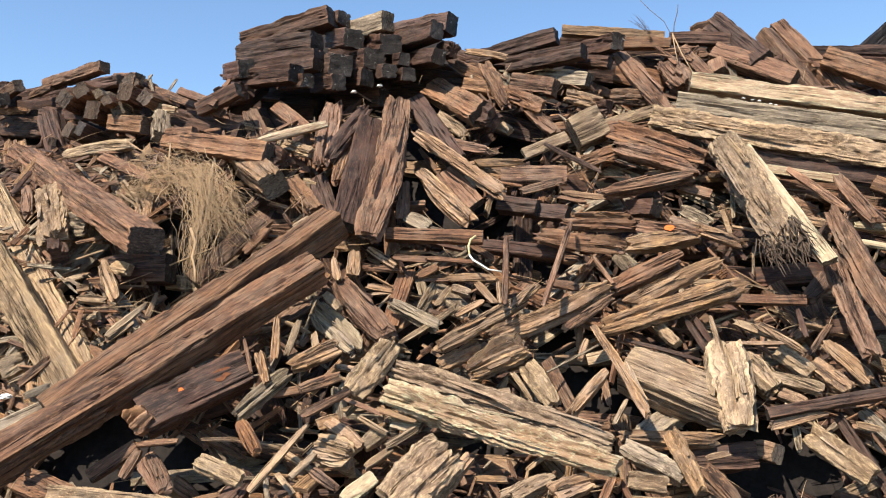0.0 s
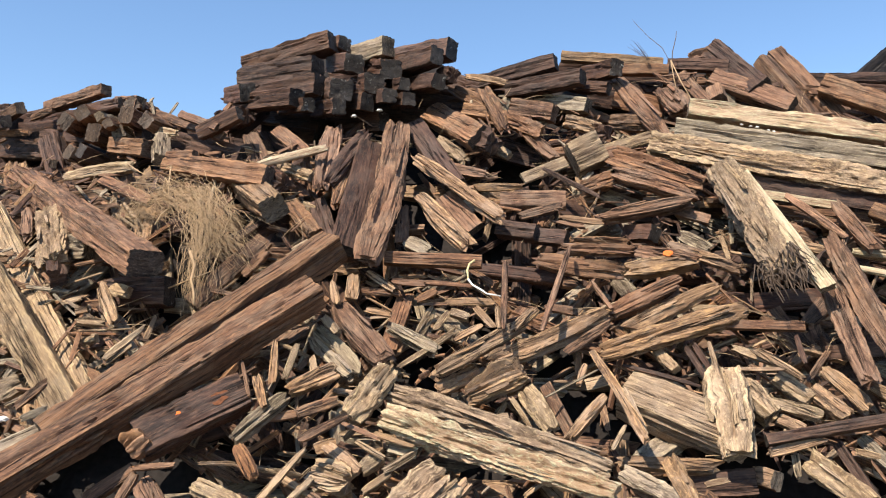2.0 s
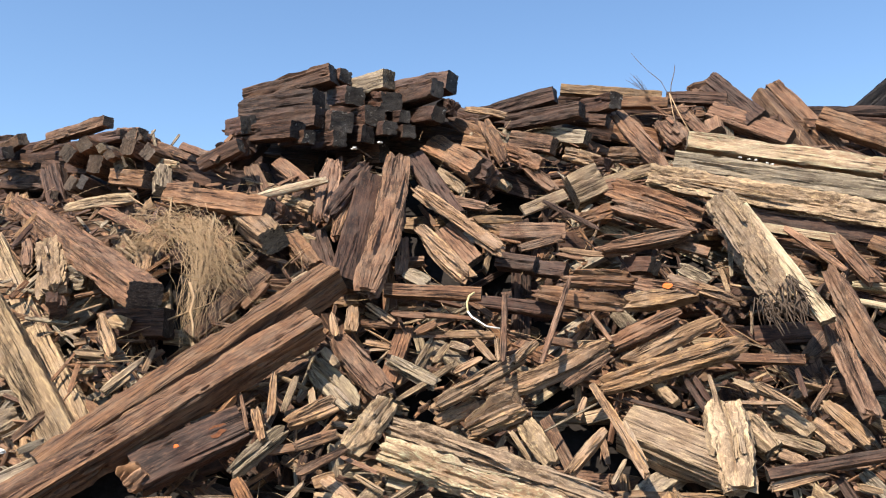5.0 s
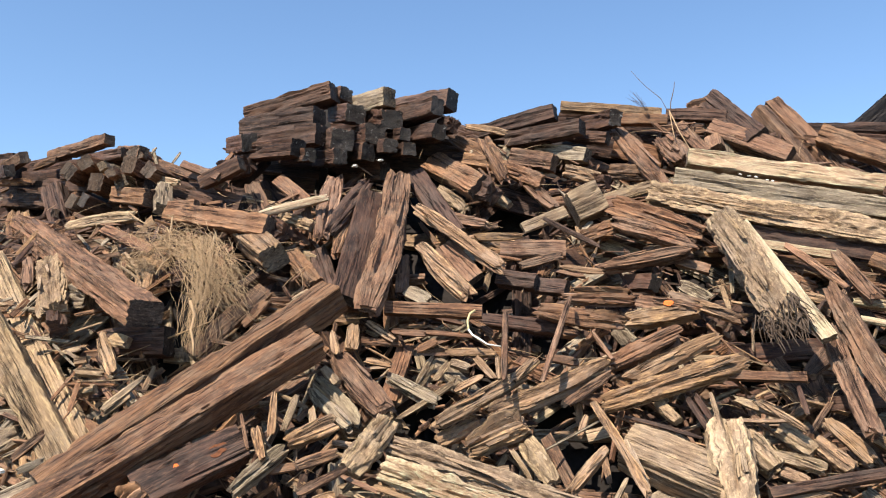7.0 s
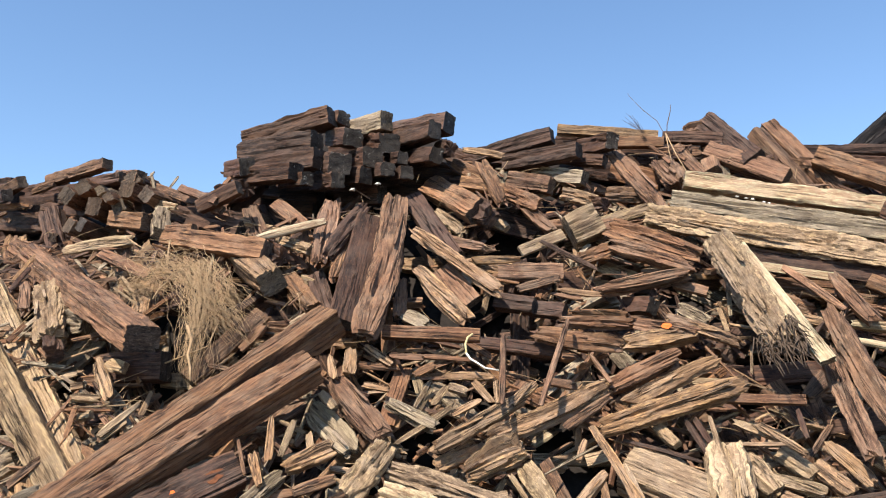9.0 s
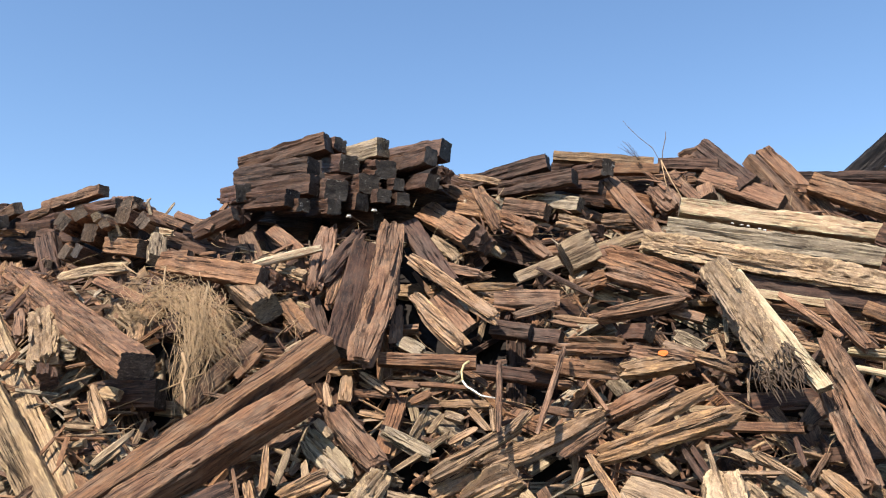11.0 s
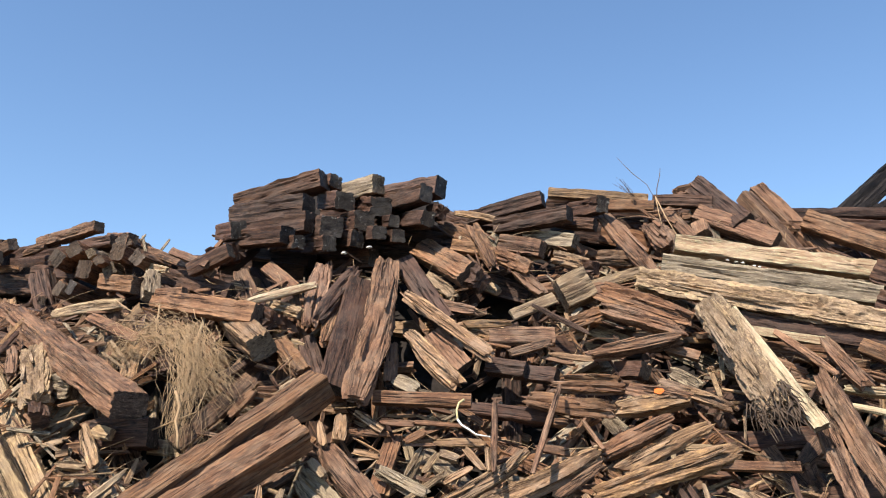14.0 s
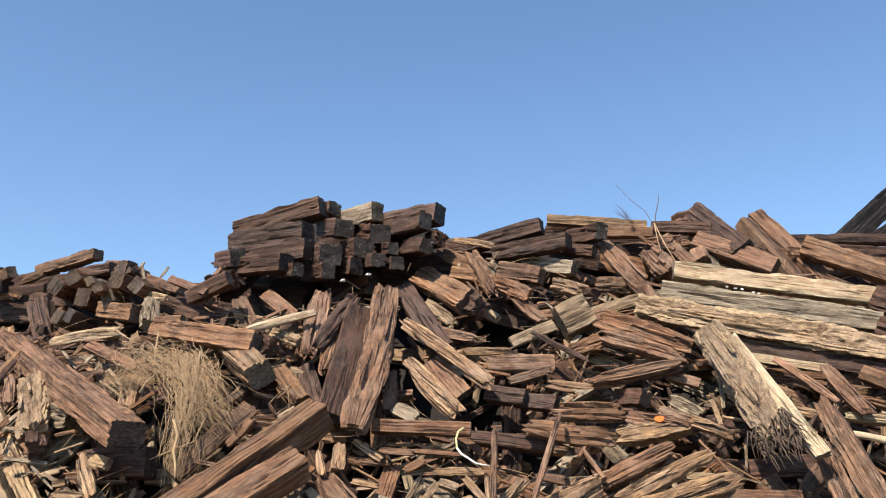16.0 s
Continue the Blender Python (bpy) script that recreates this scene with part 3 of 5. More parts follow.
# left slope
timber("tie", "red", (-2.278, 7.357, 3.322), (-1.339, 6.865, 3.101), 0.163, 0.131, 29)
timber("tie", "brown", (-2.271, 7.327, 3.372), (-2.011, 7.213, 3.354), 0.094, 0.076, 39)
timber("split", "tan", (-3.251, 7.548, 3.250), (-2.495, 7.364, 3.315), 0.098, 0.049, 34)
timber("plank", "brown", (-2.800, 7.320, 3.181), (-2.248, 6.900, 2.913), 0.100, 0.040, 11)
timber("tie", "brown", (-3.857, 8.161, 3.405), (-1.914, 5.785, 2.304), 0.237, 0.178, -33)
timber("rot", "tan", (-3.091, 7.004, 2.834), (-2.734, 6.362, 2.350), 0.194, 0.156, -1)
timber("rot", "grey", (-2.797, 6.630, 2.515), (-2.544, 6.516, 2.491), 0.169, 0.135, 36)
timber("rot", "dark", (-2.721, 6.387, 2.361), (-2.656, 6.246, 2.242), 0.139, 0.125, -7)
timber("stick", "dark", (-3.347, 6.933, 2.795), (-3.353, 7.286, 3.052), 0.042, 0.029, 27)
timber("split", "brown", (-3.366, 7.226, 2.943), (-3.101, 6.741, 2.595), 0.080, 0.056, -4)
timber("tie", "dark", (-2.374, 6.402, 2.153), (-1.883, 6.280, 2.166), 0.204, 0.163, 34)
timber("split", "light", (-2.372, 6.261, 2.220), (-2.153, 5.990, 1.901), 0.082, 0.049, 13)
timber("rot", "tan", (-2.277, 6.222, 2.169), (-2.118, 6.146, 2.139), 0.080, 0.072, 19)
timber("split", "tan", (-2.611, 6.213, 2.075), (-2.470, 6.244, 2.116), 0.037, 0.022, 25)
timber("split", "tan", (-2.472, 6.093, 1.952), (-2.239, 6.080, 1.936), 0.053, 0.032, 19)
timber("tie", "light", (-2.494, 6.169, 2.017), (-2.403, 6.181, 2.034), 0.052, 0.037, 24)
timber("stick", "tan", (-2.396, 5.968, 1.870), (-2.018, 5.989, 1.901), 0.015, 0.012, 21)
timber("rot", "tan", (-2.388, 6.066, 1.822), (-2.277, 6.031, 1.836), 0.062, 0.050, 25)
timber("split", "tan", (-2.181, 5.813, 1.669), (-1.935, 6.006, 1.924), 0.042, 0.025, 20)
timber("split", "tan", (-2.164, 5.848, 1.655), (-2.006, 5.941, 1.803), 0.041, 0.025, 20)
timber("tie", "tan", (-3.592, 7.152, 2.906), (-2.202, 5.850, 1.378), 0.150, 0.105, 19, "bleached tan weathered tie leaning down the slope")
timber("tie", "tan", (-3.159, 6.274, 2.316), (-2.297, 5.750, 1.315), 0.208, 0.146, 14, "broad bleached tan tie, cracked along its length")
timber("split", "tan", (-2.992, 6.162, 1.833), (-2.779, 6.106, 1.755), 0.052, 0.036, 6)
timber("split", "grey", (-2.835, 5.895, 1.532), (-2.670, 6.029, 1.772), 0.063, 0.044, 21)
timber("split", "brown", (-2.668, 5.675, 1.362), (-2.441, 5.857, 1.605), 0.054, 0.038, 21)
timber("rot", "tan", (-2.846, 5.887, 1.460), (-2.697, 5.909, 1.550), 0.123, 0.086, 24)
timber("split", "grey", (-2.578, 5.637, 1.312), (-2.418, 5.699, 1.395), 0.041, 0.029, 21)
timber("rot", "dark", (-2.100, 6.866, 2.688), (-1.851, 6.708, 2.722), 0.188, 0.169, 29)
timber("plank", "brown", (-1.731, 6.252, 2.070), (-1.300, 6.589, 2.577), 0.138, 0.069, 18)
timber("split", "red", (-1.405, 6.309, 2.264), (-1.247, 6.491, 2.504), 0.063, 0.038, 15)
timber("rot", "dark", (-1.496, 7.177, 3.197), (-1.214, 6.904, 3.047), 0.157, 0.142, 24)
timber("tie", "light", (-1.636, 7.259, 3.145), (-1.241, 6.602, 2.814), 0.201, 0.191, 8)
timber("stick", "pale", (-1.455, 6.910, 3.209), (-0.891, 7.006, 3.386), 0.069, 0.055, 31)
timber("rot", "tan", (-1.276, 7.083, 3.231), (-1.006, 6.969, 3.132), 0.098, 0.069, 25)
timber("plank", "brown", (-1.401, 7.429, 3.639), (-1.124, 7.251, 3.401), 0.121, 0.049, 14)
timber("split", "brown", (-1.031, 7.131, 3.242), (-0.875, 6.920, 3.015), 0.075, 0.053, 1)
timber("rot", "brown", (-1.244, 7.058, 2.980), (-0.951, 6.750, 2.618), 0.125, 0.088, 1)

# top stack
timber("tie", "dark", (-1.821, 8.099, 4.402), (-0.982, 7.792, 4.552), 0.192, 0.183, -56)
timber("tie", "dark", (-1.173, 8.142, 4.587), (-0.886, 7.888, 4.573), 0.154, 0.130, -45)
timber("tie", "dark", (-1.833, 8.032, 4.292), (-1.080, 7.599, 4.248), 0.183, 0.173, -46)
timber("tie", "dark", (-1.881, 7.817, 4.054), (-1.660, 7.451, 3.968), 0.153, 0.145, 71)
timber("tie", "dark", (-1.775, 7.669, 3.936), (-1.200, 7.243, 3.858), 0.169, 0.152, -44)
timber("tie", "dark", (-1.784, 7.888, 4.076), (-1.035, 7.445, 4.036), 0.192, 0.183, -47)
timber("tie", "dark", (-1.394, 7.681, 3.900), (-1.097, 7.214, 3.793), 0.119, 0.114, -31)
timber("tie", "dark", (-1.006, 8.152, 4.461), (-0.766, 7.542, 4.266), 0.183, 0.165, -20)
timber("tie", "grey", (-0.897, 8.114, 4.501), (-0.483, 7.744, 4.494), 0.173, 0.164, 50)
timber("tie", "dark", (-0.523, 8.140, 4.489), (0.080, 7.695, 4.454), 0.183, 0.173, 38)
timber("tie", "dark", (-0.513, 7.993, 4.330), (-0.048, 7.525, 4.330), 0.168, 0.159, 44)
timber("tie", "dark", (-0.644, 8.093, 4.375), (-0.447, 7.569, 4.215), 0.200, 0.180, -20)
timber("tie", "dark", (-1.074, 7.915, 4.126), (-0.846, 7.343, 3.962), 0.203, 0.183, -21)
timber("tie", "dark", (-0.785, 7.955, 4.181), (-0.581, 7.430, 4.049), 0.183, 0.165, -21)
timber("tie", "dark", (-0.466, 7.911, 4.166), (-0.320, 7.338, 4.019), 0.105, 0.099, 73)
timber("tie", "dark", (-0.262, 7.885, 4.179), (-0.029, 7.376, 4.051), 0.135, 0.128, 57)
timber("rot", "dark", (-0.040, 7.953, 4.275), (0.096, 7.510, 4.156), 0.131, 0.118, 65)
timber("tie", "dark", (-0.620, 7.815, 4.032), (-0.439, 7.294, 3.899), 0.127, 0.114, -19)
timber("tie", "dark", (-0.440, 7.824, 3.994), (-0.281, 7.311, 3.875), 0.122, 0.110, -18)
timber("tie", "dark", (-1.111, 7.766, 3.914), (-0.863, 7.337, 3.816), 0.143, 0.130, 67)
timber("tie", "dark", (-0.920, 7.821, 3.993), (-0.636, 7.420, 3.880), 0.145, 0.131, 59)
timber("rot", "dark", (-1.959, 7.835, 3.832), (-1.640, 7.466, 3.785), 0.171, 0.154, 64)
timber("tie", "dark", (-0.933, 7.953, 3.834), (-0.511, 7.695, 3.792), 0.175, 0.157, 49)
timber("tie", "dark", (-1.762, 8.266, 3.965), (-1.097, 8.039, 3.848), 0.164, 0.148, 43)
timber("tie", "dark", (-0.553, 8.326, 4.037), (-0.021, 8.112, 3.948), 0.184, 0.166, 45)
timber("tie", "dark", (-1.792, 8.175, 3.833), (-1.144, 8.023, 3.713), 0.154, 0.138, 40)

# centre slabs
timber("split", "brown", (-0.347, 7.359, 3.696), (-0.487, 6.076, 2.316), 0.204, 0.092, -17)
timber("plank", "dark", (-0.582, 7.264, 3.470), (-0.691, 6.328, 2.466), 0.218, 0.087, -18)
timber("split", "brown", (-0.915, 7.475, 3.700), (-0.936, 6.856, 2.984), 0.150, 0.090, -4)
timber("split", "dark", (-0.608, 7.390, 3.638), (-0.900, 6.839, 3.016), 0.114, 0.080, -21)
timber("split", "brown", (-0.753, 7.146, 3.282), (-0.831, 6.719, 2.827), 0.097, 0.058, -10)
timber("rot", "brown", (-0.652, 6.885, 2.858), (-0.665, 6.463, 2.411), 0.240, 0.144, -5)
timber("tie", "dark", (-0.977, 7.069, 2.936), (-0.814, 6.680, 2.522), 0.156, 0.110, 17)
timber("plank", "dark", (-0.248, 7.484, 3.712), (0.096, 6.911, 3.057), 0.180, 0.072, 10)
timber("split", "tan", (-0.066, 7.441, 3.603), (0.209, 7.173, 3.298), 0.099, 0.060, 22)
timber("split", "light", (-0.250, 7.039, 3.330), (0.453, 6.417, 2.690), 0.106, 0.074, 14)
timber("split", "light", (-0.206, 6.798, 2.964), (0.230, 6.327, 2.466), 0.137, 0.082, 12)
timber("plank", "brown", (0.009, 6.880, 2.962), (0.241, 6.604, 2.654), 0.171, 0.060, 21)
timber("tie", "brown", (-0.405, 6.328, 2.410), (0.282, 6.258, 2.377), 0.094, 0.075, 24)
timber("split", "grey", (-0.279, 6.539, 2.569), (-0.081, 6.442, 2.465), 0.097, 0.068, 19)
timber("split", "brown", (-0.287, 6.882, 2.910), (-0.302, 6.490, 2.504), 0.088, 0.062, 9)
timber("split", "light", (-0.606, 6.290, 2.302), (-0.612, 6.129, 2.091), 0.083, 0.050, 6)
timber("split", "light", (-0.528, 6.297, 2.310), (-0.309, 6.185, 2.165), 0.051, 0.031, 13)
timber("split", "brown", (-0.718, 6.248, 2.187), (-0.241, 6.216, 2.145), 0.051, 0.031, 22)
timber("split", "brown", (-0.173, 6.293, 2.246), (0.266, 6.261, 2.204), 0.038, 0.023, 22)
timber("split", "light", (0.008, 6.134, 2.099), (0.410, 6.086, 2.073), 0.057, 0.034, 22)

# beams
timber("tie", "brown", (-2.264, 5.321, 1.215), (-0.748, 6.265, 2.497), 0.218, 0.207, -21)
timber("tie", "brown", (-2.572, 4.738, 0.855), (-0.810, 5.841, 2.134), 0.189, 0.180, -6)
marked_tie = timber("tie", "dark", (-1.707, 5.194, 1.218), (-1.176, 5.476, 1.497), 0.214, 0.192, 19, "dark railway tie with orange paint spots, broken end")
timber("rot", "red", (-1.732, 5.161, 1.177), (-1.624, 5.150, 1.265), 0.160, 0.128, 28)
timber("plank", "grey", (-2.644, 5.307, 1.126), (-2.274, 5.505, 1.329), 0.068, 0.027, 15)
timber("split", "grey", (-2.364, 5.402, 1.193), (-2.227, 5.534, 1.368), 0.041, 0.025, 18)

# bottom left
timber("tie", "brown", (-1.977, 5.187, 0.895), (-1.723, 5.219, 1.072), 0.081, 0.057, 17)
timber("split", "brown", (-1.768, 5.079, 0.891), (-1.691, 5.162, 1.065), 0.060, 0.036, 9)
timber("split", "brown", (-1.669, 5.178, 1.020), (-1.485, 4.969, 0.824), 0.107, 0.054, 16)
timber("split", "red", (-1.715, 5.083, 1.091), (-1.432, 5.090, 1.109), 0.035, 0.021, 12)
timber("split", "light", (-1.371, 5.141, 1.110), (-1.119, 5.137, 1.111), 0.027, 0.019, 11)
timber("rot", "tan", (-1.328, 4.968, 1.025), (-1.049, 4.872, 0.914), 0.092, 0.064, 1)
timber("split", "red", (-1.127, 5.076, 1.227), (-0.977, 4.913, 1.032), 0.075, 0.052, 16)
timber("split", "tan", (-1.052, 4.866, 0.840), (-0.745, 5.153, 1.202), 0.049, 0.034, 7)
timber("rot", "tan", (-2.123, 4.948, 0.845), (-1.423, 4.896, 0.801), 0.081, 0.057, 6)
timber("split", "grey", (-1.209, 5.271, 1.212), (-0.892, 5.438, 1.491), 0.089, 0.063, 12)
timber("stick", "brown", (-1.206, 5.501, 1.686), (-1.109, 5.322, 1.467), 0.024, 0.019, 9)
timber("split", "light", (-1.113, 5.488, 1.611), (-1.020, 5.313, 1.396), 0.064, 0.039, 10)
timber("split", "light", (-1.016, 5.606, 1.819), (-0.995, 5.372, 1.532), 0.047, 0.028, -1)
timber("split", "tan", (-0.874, 5.587, 1.797), (-0.933, 5.393, 1.558), 0.041, 0.024, -10)
timber("split", "light", (-0.917, 5.345, 1.499), (-0.604, 5.428, 1.631), 0.110, 0.066, 16)
timber("split", "brown", (-0.848, 5.222, 1.374), (-0.580, 5.290, 1.462), 0.059, 0.036, 15)
timber("split", "brown", (-0.802, 5.069, 1.227), (-0.511, 5.193, 1.382), 0.047, 0.028, 13)
timber("split", "tan", (-0.739, 5.302, 1.057), (-0.484, 5.152, 1.004), 0.176, 0.141, 19)
timber("rot", "light", (-0.675, 5.290, 1.205), (-0.442, 5.173, 1.058), 0.076, 0.053, 2)
timber("rot", "tan", (-0.458, 5.202, 1.067), (-0.335, 5.259, 1.140), 0.081, 0.057, 9)
timber("plank", "pale", (-0.304, 5.279, 1.193), (-0.129, 5.250, 1.157), 0.069, 0.021, 6)
timber("split", "tan", (-0.339, 5.138, 1.055), (-0.128, 5.234, 1.177), 0.042, 0.025, 8)
timber("split", "light", (-0.417, 5.262, 1.277), (-0.127, 5.198, 1.199), 0.031, 0.018, 11)
timber("split", "brown", (-0.602, 5.268, 1.347), (-0.317, 5.173, 1.232), 0.031, 0.018, 8)
timber("split", "light", (-0.665, 5.501, 1.510), (-0.473, 5.479, 1.483), 0.044, 0.027, 15)
timber("rot", "pale", (-0.529, 4.839, 0.816), (-0.361, 4.938, 0.941), 0.093, 0.056, 5)
timber("rot", "tan", (-0.275, 4.816, 0.791), (0.037, 4.988, 1.071), 0.239, 0.168, 7)
timber("split", "light", (-0.053, 4.885, 0.808), (0.167, 5.074, 1.044), 0.074, 0.037, -2)
timber("split", "light", (0.159, 5.023, 0.911), (0.367, 5.019, 0.906), 0.040, 0.024, 9)
timber("stick", "tan", (0.217, 5.012, 0.966), (0.265, 5.046, 1.007), 0.015, 0.012, -1)

# logs
timber("rot", "tan", (-0.327, 5.524, 1.503), (0.978, 5.195, 1.080), 0.119, 0.096, 13)
timber("rot", "pale", (-0.352, 5.291, 1.365), (0.956, 4.967, 0.954), 0.154, 0.131, 6, "long pale rotten log, fibrous and split")
timber("rot", "tan", (-0.311, 5.593, 1.653), (-0.546, 5.287, 1.333), 0.158, 0.110, -34)
timber("split", "grey", (-0.869, 6.026, 1.895), (-0.503, 5.732, 1.576), 0.150, 0.090, 8)
timber("split", "brown", (-0.726, 6.129, 2.091), (-0.338, 5.692, 1.654), 0.151, 0.075, 11)
timber("plank", "brown", (-0.245, 6.322, 2.162), (-0.345, 5.915, 1.751), 0.116, 0.046, -3)
timber("split", "grey", (-0.370, 5.956, 1.929), (0.000, 5.754, 1.732), 0.079, 0.063, 8)
timber("split", "tan", (-0.295, 5.676, 1.632), (0.139, 5.893, 1.911), 0.033, 0.023, 12)
timber("split", "tan", (-0.163, 5.972, 1.826), (-0.046, 6.159, 2.071), 0.059, 0.035, 28)
timber("rot", "tan", (0.053, 6.128, 2.030), (0.190, 6.091, 1.982), 0.058, 0.041, 19)
timber("split", "light", (-0.070, 5.698, 1.598), (0.596, 5.986, 1.968), 0.089, 0.062, 12)
timber("split", "light", (0.126, 5.692, 1.458), (0.544, 5.632, 1.639), 0.176, 0.150, 14)
timber("split", "light", (0.258, 5.798, 1.662), (1.161, 6.087, 2.035), 0.125, 0.088, 13)
timber("rot", "light", (-0.032, 5.773, 1.498), (0.240, 5.881, 1.641), 0.092, 0.064, 11)

# right centre low
timber("rot", "tan", (0.508, 5.635, 1.515), (0.676, 5.452, 1.278), 0.111, 0.078, 15)
timber("split", "tan", (0.411, 5.558, 1.482), (0.537, 5.402, 1.281), 0.037, 0.022, 32)
timber("plank", "brown", (0.654, 5.756, 1.541), (0.780, 5.477, 1.244), 0.079, 0.031, 31)
timber("split", "light", (0.722, 5.403, 1.216), (1.011, 5.572, 1.495), 0.068, 0.041, -3)
timber("split", "light", (0.918, 5.649, 1.779), (1.165, 5.140, 1.203), 0.052, 0.031, 15)
timber("split", "tan", (1.087, 5.468, 1.551), (1.173, 5.197, 1.237), 0.033, 0.020, 12)
timber("split", "tan", (0.971, 5.266, 1.171), (1.086, 5.388, 1.325), 0.034, 0.021, -12)
timber("tie", "tan", (1.163, 5.818, 1.491), (1.738, 5.488, 1.243), 0.273, 0.205, -0, "broad tan weathered tie, worn smooth on top")
timber("stick", "tan", (1.686, 5.750, 1.832), (1.690, 5.539, 1.564), 0.032, 0.022, 32)
timber("rot", "tan", (1.747, 5.647, 1.646), (1.689, 5.207, 1.142), 0.204, 0.122, 24)
timber("rot", "tan", (1.664, 5.679, 1.612), (1.619, 5.441, 1.325), 0.082, 0.049, 26)
timber("rot", "tan", (1.841, 5.689, 1.549), (1.987, 5.495, 1.356), 0.162, 0.113, 27)
timber("split", "tan", (1.987, 5.575, 1.461), (2.282, 5.457, 1.351), 0.072, 0.050, 20)
timber("rot", "tan", (2.083, 5.729, 1.612), (2.266, 5.587, 1.454), 0.089, 0.062, 21)
timber("rot", "light", (2.274, 5.648, 1.535), (2.440, 5.493, 1.356), 0.111, 0.077, 20)
timber("split", "light", (2.374, 5.690, 1.668), (2.566, 5.456, 1.391), 0.090, 0.063, 20)
timber("rot", "light", (2.013, 5.538, 1.351), (2.171, 5.472, 1.287), 0.069, 0.048, 19)
timber("tie", "dark", (1.866, 5.318, 1.241), (2.812, 5.336, 1.395), 0.066, 0.059, 9)
timber("split", "light", (1.846, 5.307, 1.158), (2.240, 5.336, 1.253), 0.058, 0.041, 6)
timber("rot", "tan", (2.092, 5.321, 1.144), (2.348, 5.049, 0.896), 0.127, 0.089, 23)
timber("tie", "dark", (2.311, 5.382, 1.217), (2.445, 5.057, 0.810), 0.059, 0.035, 44)
timber("split", "grey", (2.059, 5.387, 1.158), (2.039, 5.284, 1.021), 0.042, 0.025, 31)
timber("tie", "light", (1.833, 5.417, 1.025), (1.913, 5.274, 1.015), 0.109, 0.098, 38)
timber("tie", "dark", (1.352, 5.459, 0.943), (1.829, 5.391, 0.990), 0.153, 0.123, 19)
timber("split", "light", (1.002, 5.423, 1.103), (1.657, 5.355, 1.084), 0.081, 0.057, 12)
timber("rot", "grey", (1.016, 5.293, 1.070), (1.347, 5.100, 0.888), 0.102, 0.072, 12)
timber("rot", "light", (1.296, 5.263, 1.162), (1.383, 4.948, 0.839), 0.096, 0.067, 34)
timber("split", "brown", (1.447, 5.204, 0.967), (1.588, 4.977, 0.764), 0.076, 0.053, 15)
timber("split", "tan", (1.473, 5.224, 0.996), (1.629, 5.230, 1.027), 0.043, 0.022, 7)
timber("rot", "tan", (0.988, 5.009, 0.913), (1.212, 4.983, 0.875), 0.093, 0.065, 11)
timber("split", "light", (0.564, 4.938, 0.829), (0.810, 5.003, 0.908), 0.128, 0.090, 4)
timber("split", "red", (0.891, 4.875, 0.949), (0.780, 4.733, 0.777), 0.048, 0.029, 6)
timber("rot", "tan", (0.351, 4.986, 0.821), (0.579, 5.059, 0.912), 0.083, 0.058, 4)
timber("split", "tan", (0.621, 5.072, 0.929), (0.291, 4.986, 0.821), 0.048, 0.029, -5)
timber("split", "grey", (2.453, 5.428, 1.273), (2.569, 5.277, 1.091), 0.067, 0.047, 18)
timber("split", "tan", (2.387, 5.365, 1.180), (2.556, 5.312, 1.136), 0.044, 0.031, 18)

# right centre middle
timber("tie", "dark", (0.414, 6.717, 2.690), (0.697, 6.590, 2.635), 0.123, 0.104, 28)
timber("tie", "dark", (0.680, 6.674, 2.632), (0.915, 6.554, 2.588), 0.115, 0.098, 28)
timber("split", "light", (0.854, 6.645, 2.763), (1.242, 6.616, 2.724), 0.044, 0.026, 27)
timber("split", "brown", (1.113, 6.638, 2.753), (1.905, 6.668, 2.912), 0.096, 0.067, 9)
timber("tie", "dark", (1.400, 6.785, 2.666), (1.550, 6.519, 2.624), 0.121, 0.109, 45)
timber("split", "brown", (0.816, 6.497, 2.514), (1.410, 6.454, 2.483), 0.083, 0.058, 25)
timber("split", "brown", (0.903, 6.652, 2.603), (1.415, 6.622, 2.565), 0.064, 0.045, 26)
timber("split", "brown", (0.618, 6.322, 2.401), (1.305, 6.244, 2.296), 0.123, 0.099, 24)
timber("split", "light", (1.222, 6.257, 2.314), (1.835, 6.277, 2.411), 0.113, 0.079, 21)
marked_timber = timber("split", "brown", (1.345, 6.375, 2.488), (1.819, 6.226, 2.389), 0.094, 0.066, 26, "brown split timber with an orange paint spot")
timber("split", "light", (1.590, 6.456, 2.549), (2.113, 6.224, 2.326), 0.081, 0.057, 27)
timber("split", "grey", (1.728, 6.601, 2.646), (1.952, 6.451, 2.483), 0.087, 0.061, 26)
timber("tie", "brown", (1.781, 6.786, 2.839), (2.009, 6.696, 2.759), 0.079, 0.056, 29)
timber("split", "brown", (1.102, 6.062, 2.003), (1.675, 6.227, 2.263), 0.111, 0.077, 12)
timber("split", "light", (1.147, 5.917, 1.875), (1.914, 6.122, 2.221), 0.108, 0.076, 11)
timber("split", "light", (0.971, 5.757, 1.732), (2.025, 5.927, 2.045), 0.136, 0.095, 14)
timber("tie", "brown", (1.845, 5.907, 1.933), (2.333, 5.824, 1.922), 0.066, 0.053, 21)
timber("split", "brown", (0.756, 5.756, 1.732), (1.131, 5.940, 1.965), 0.063, 0.038, 7)
timber("tie", "brown", (0.445, 6.906, 2.941), (0.953, 6.857, 2.931), 0.129, 0.103, 28)
timber("split", "brown", (0.558, 6.705, 2.765), (0.945, 6.805, 2.895), 0.063, 0.038, 23)
timber("split", "light", (0.183, 6.895, 3.036), (0.665, 6.911, 3.057), 0.057, 0.034, 29)
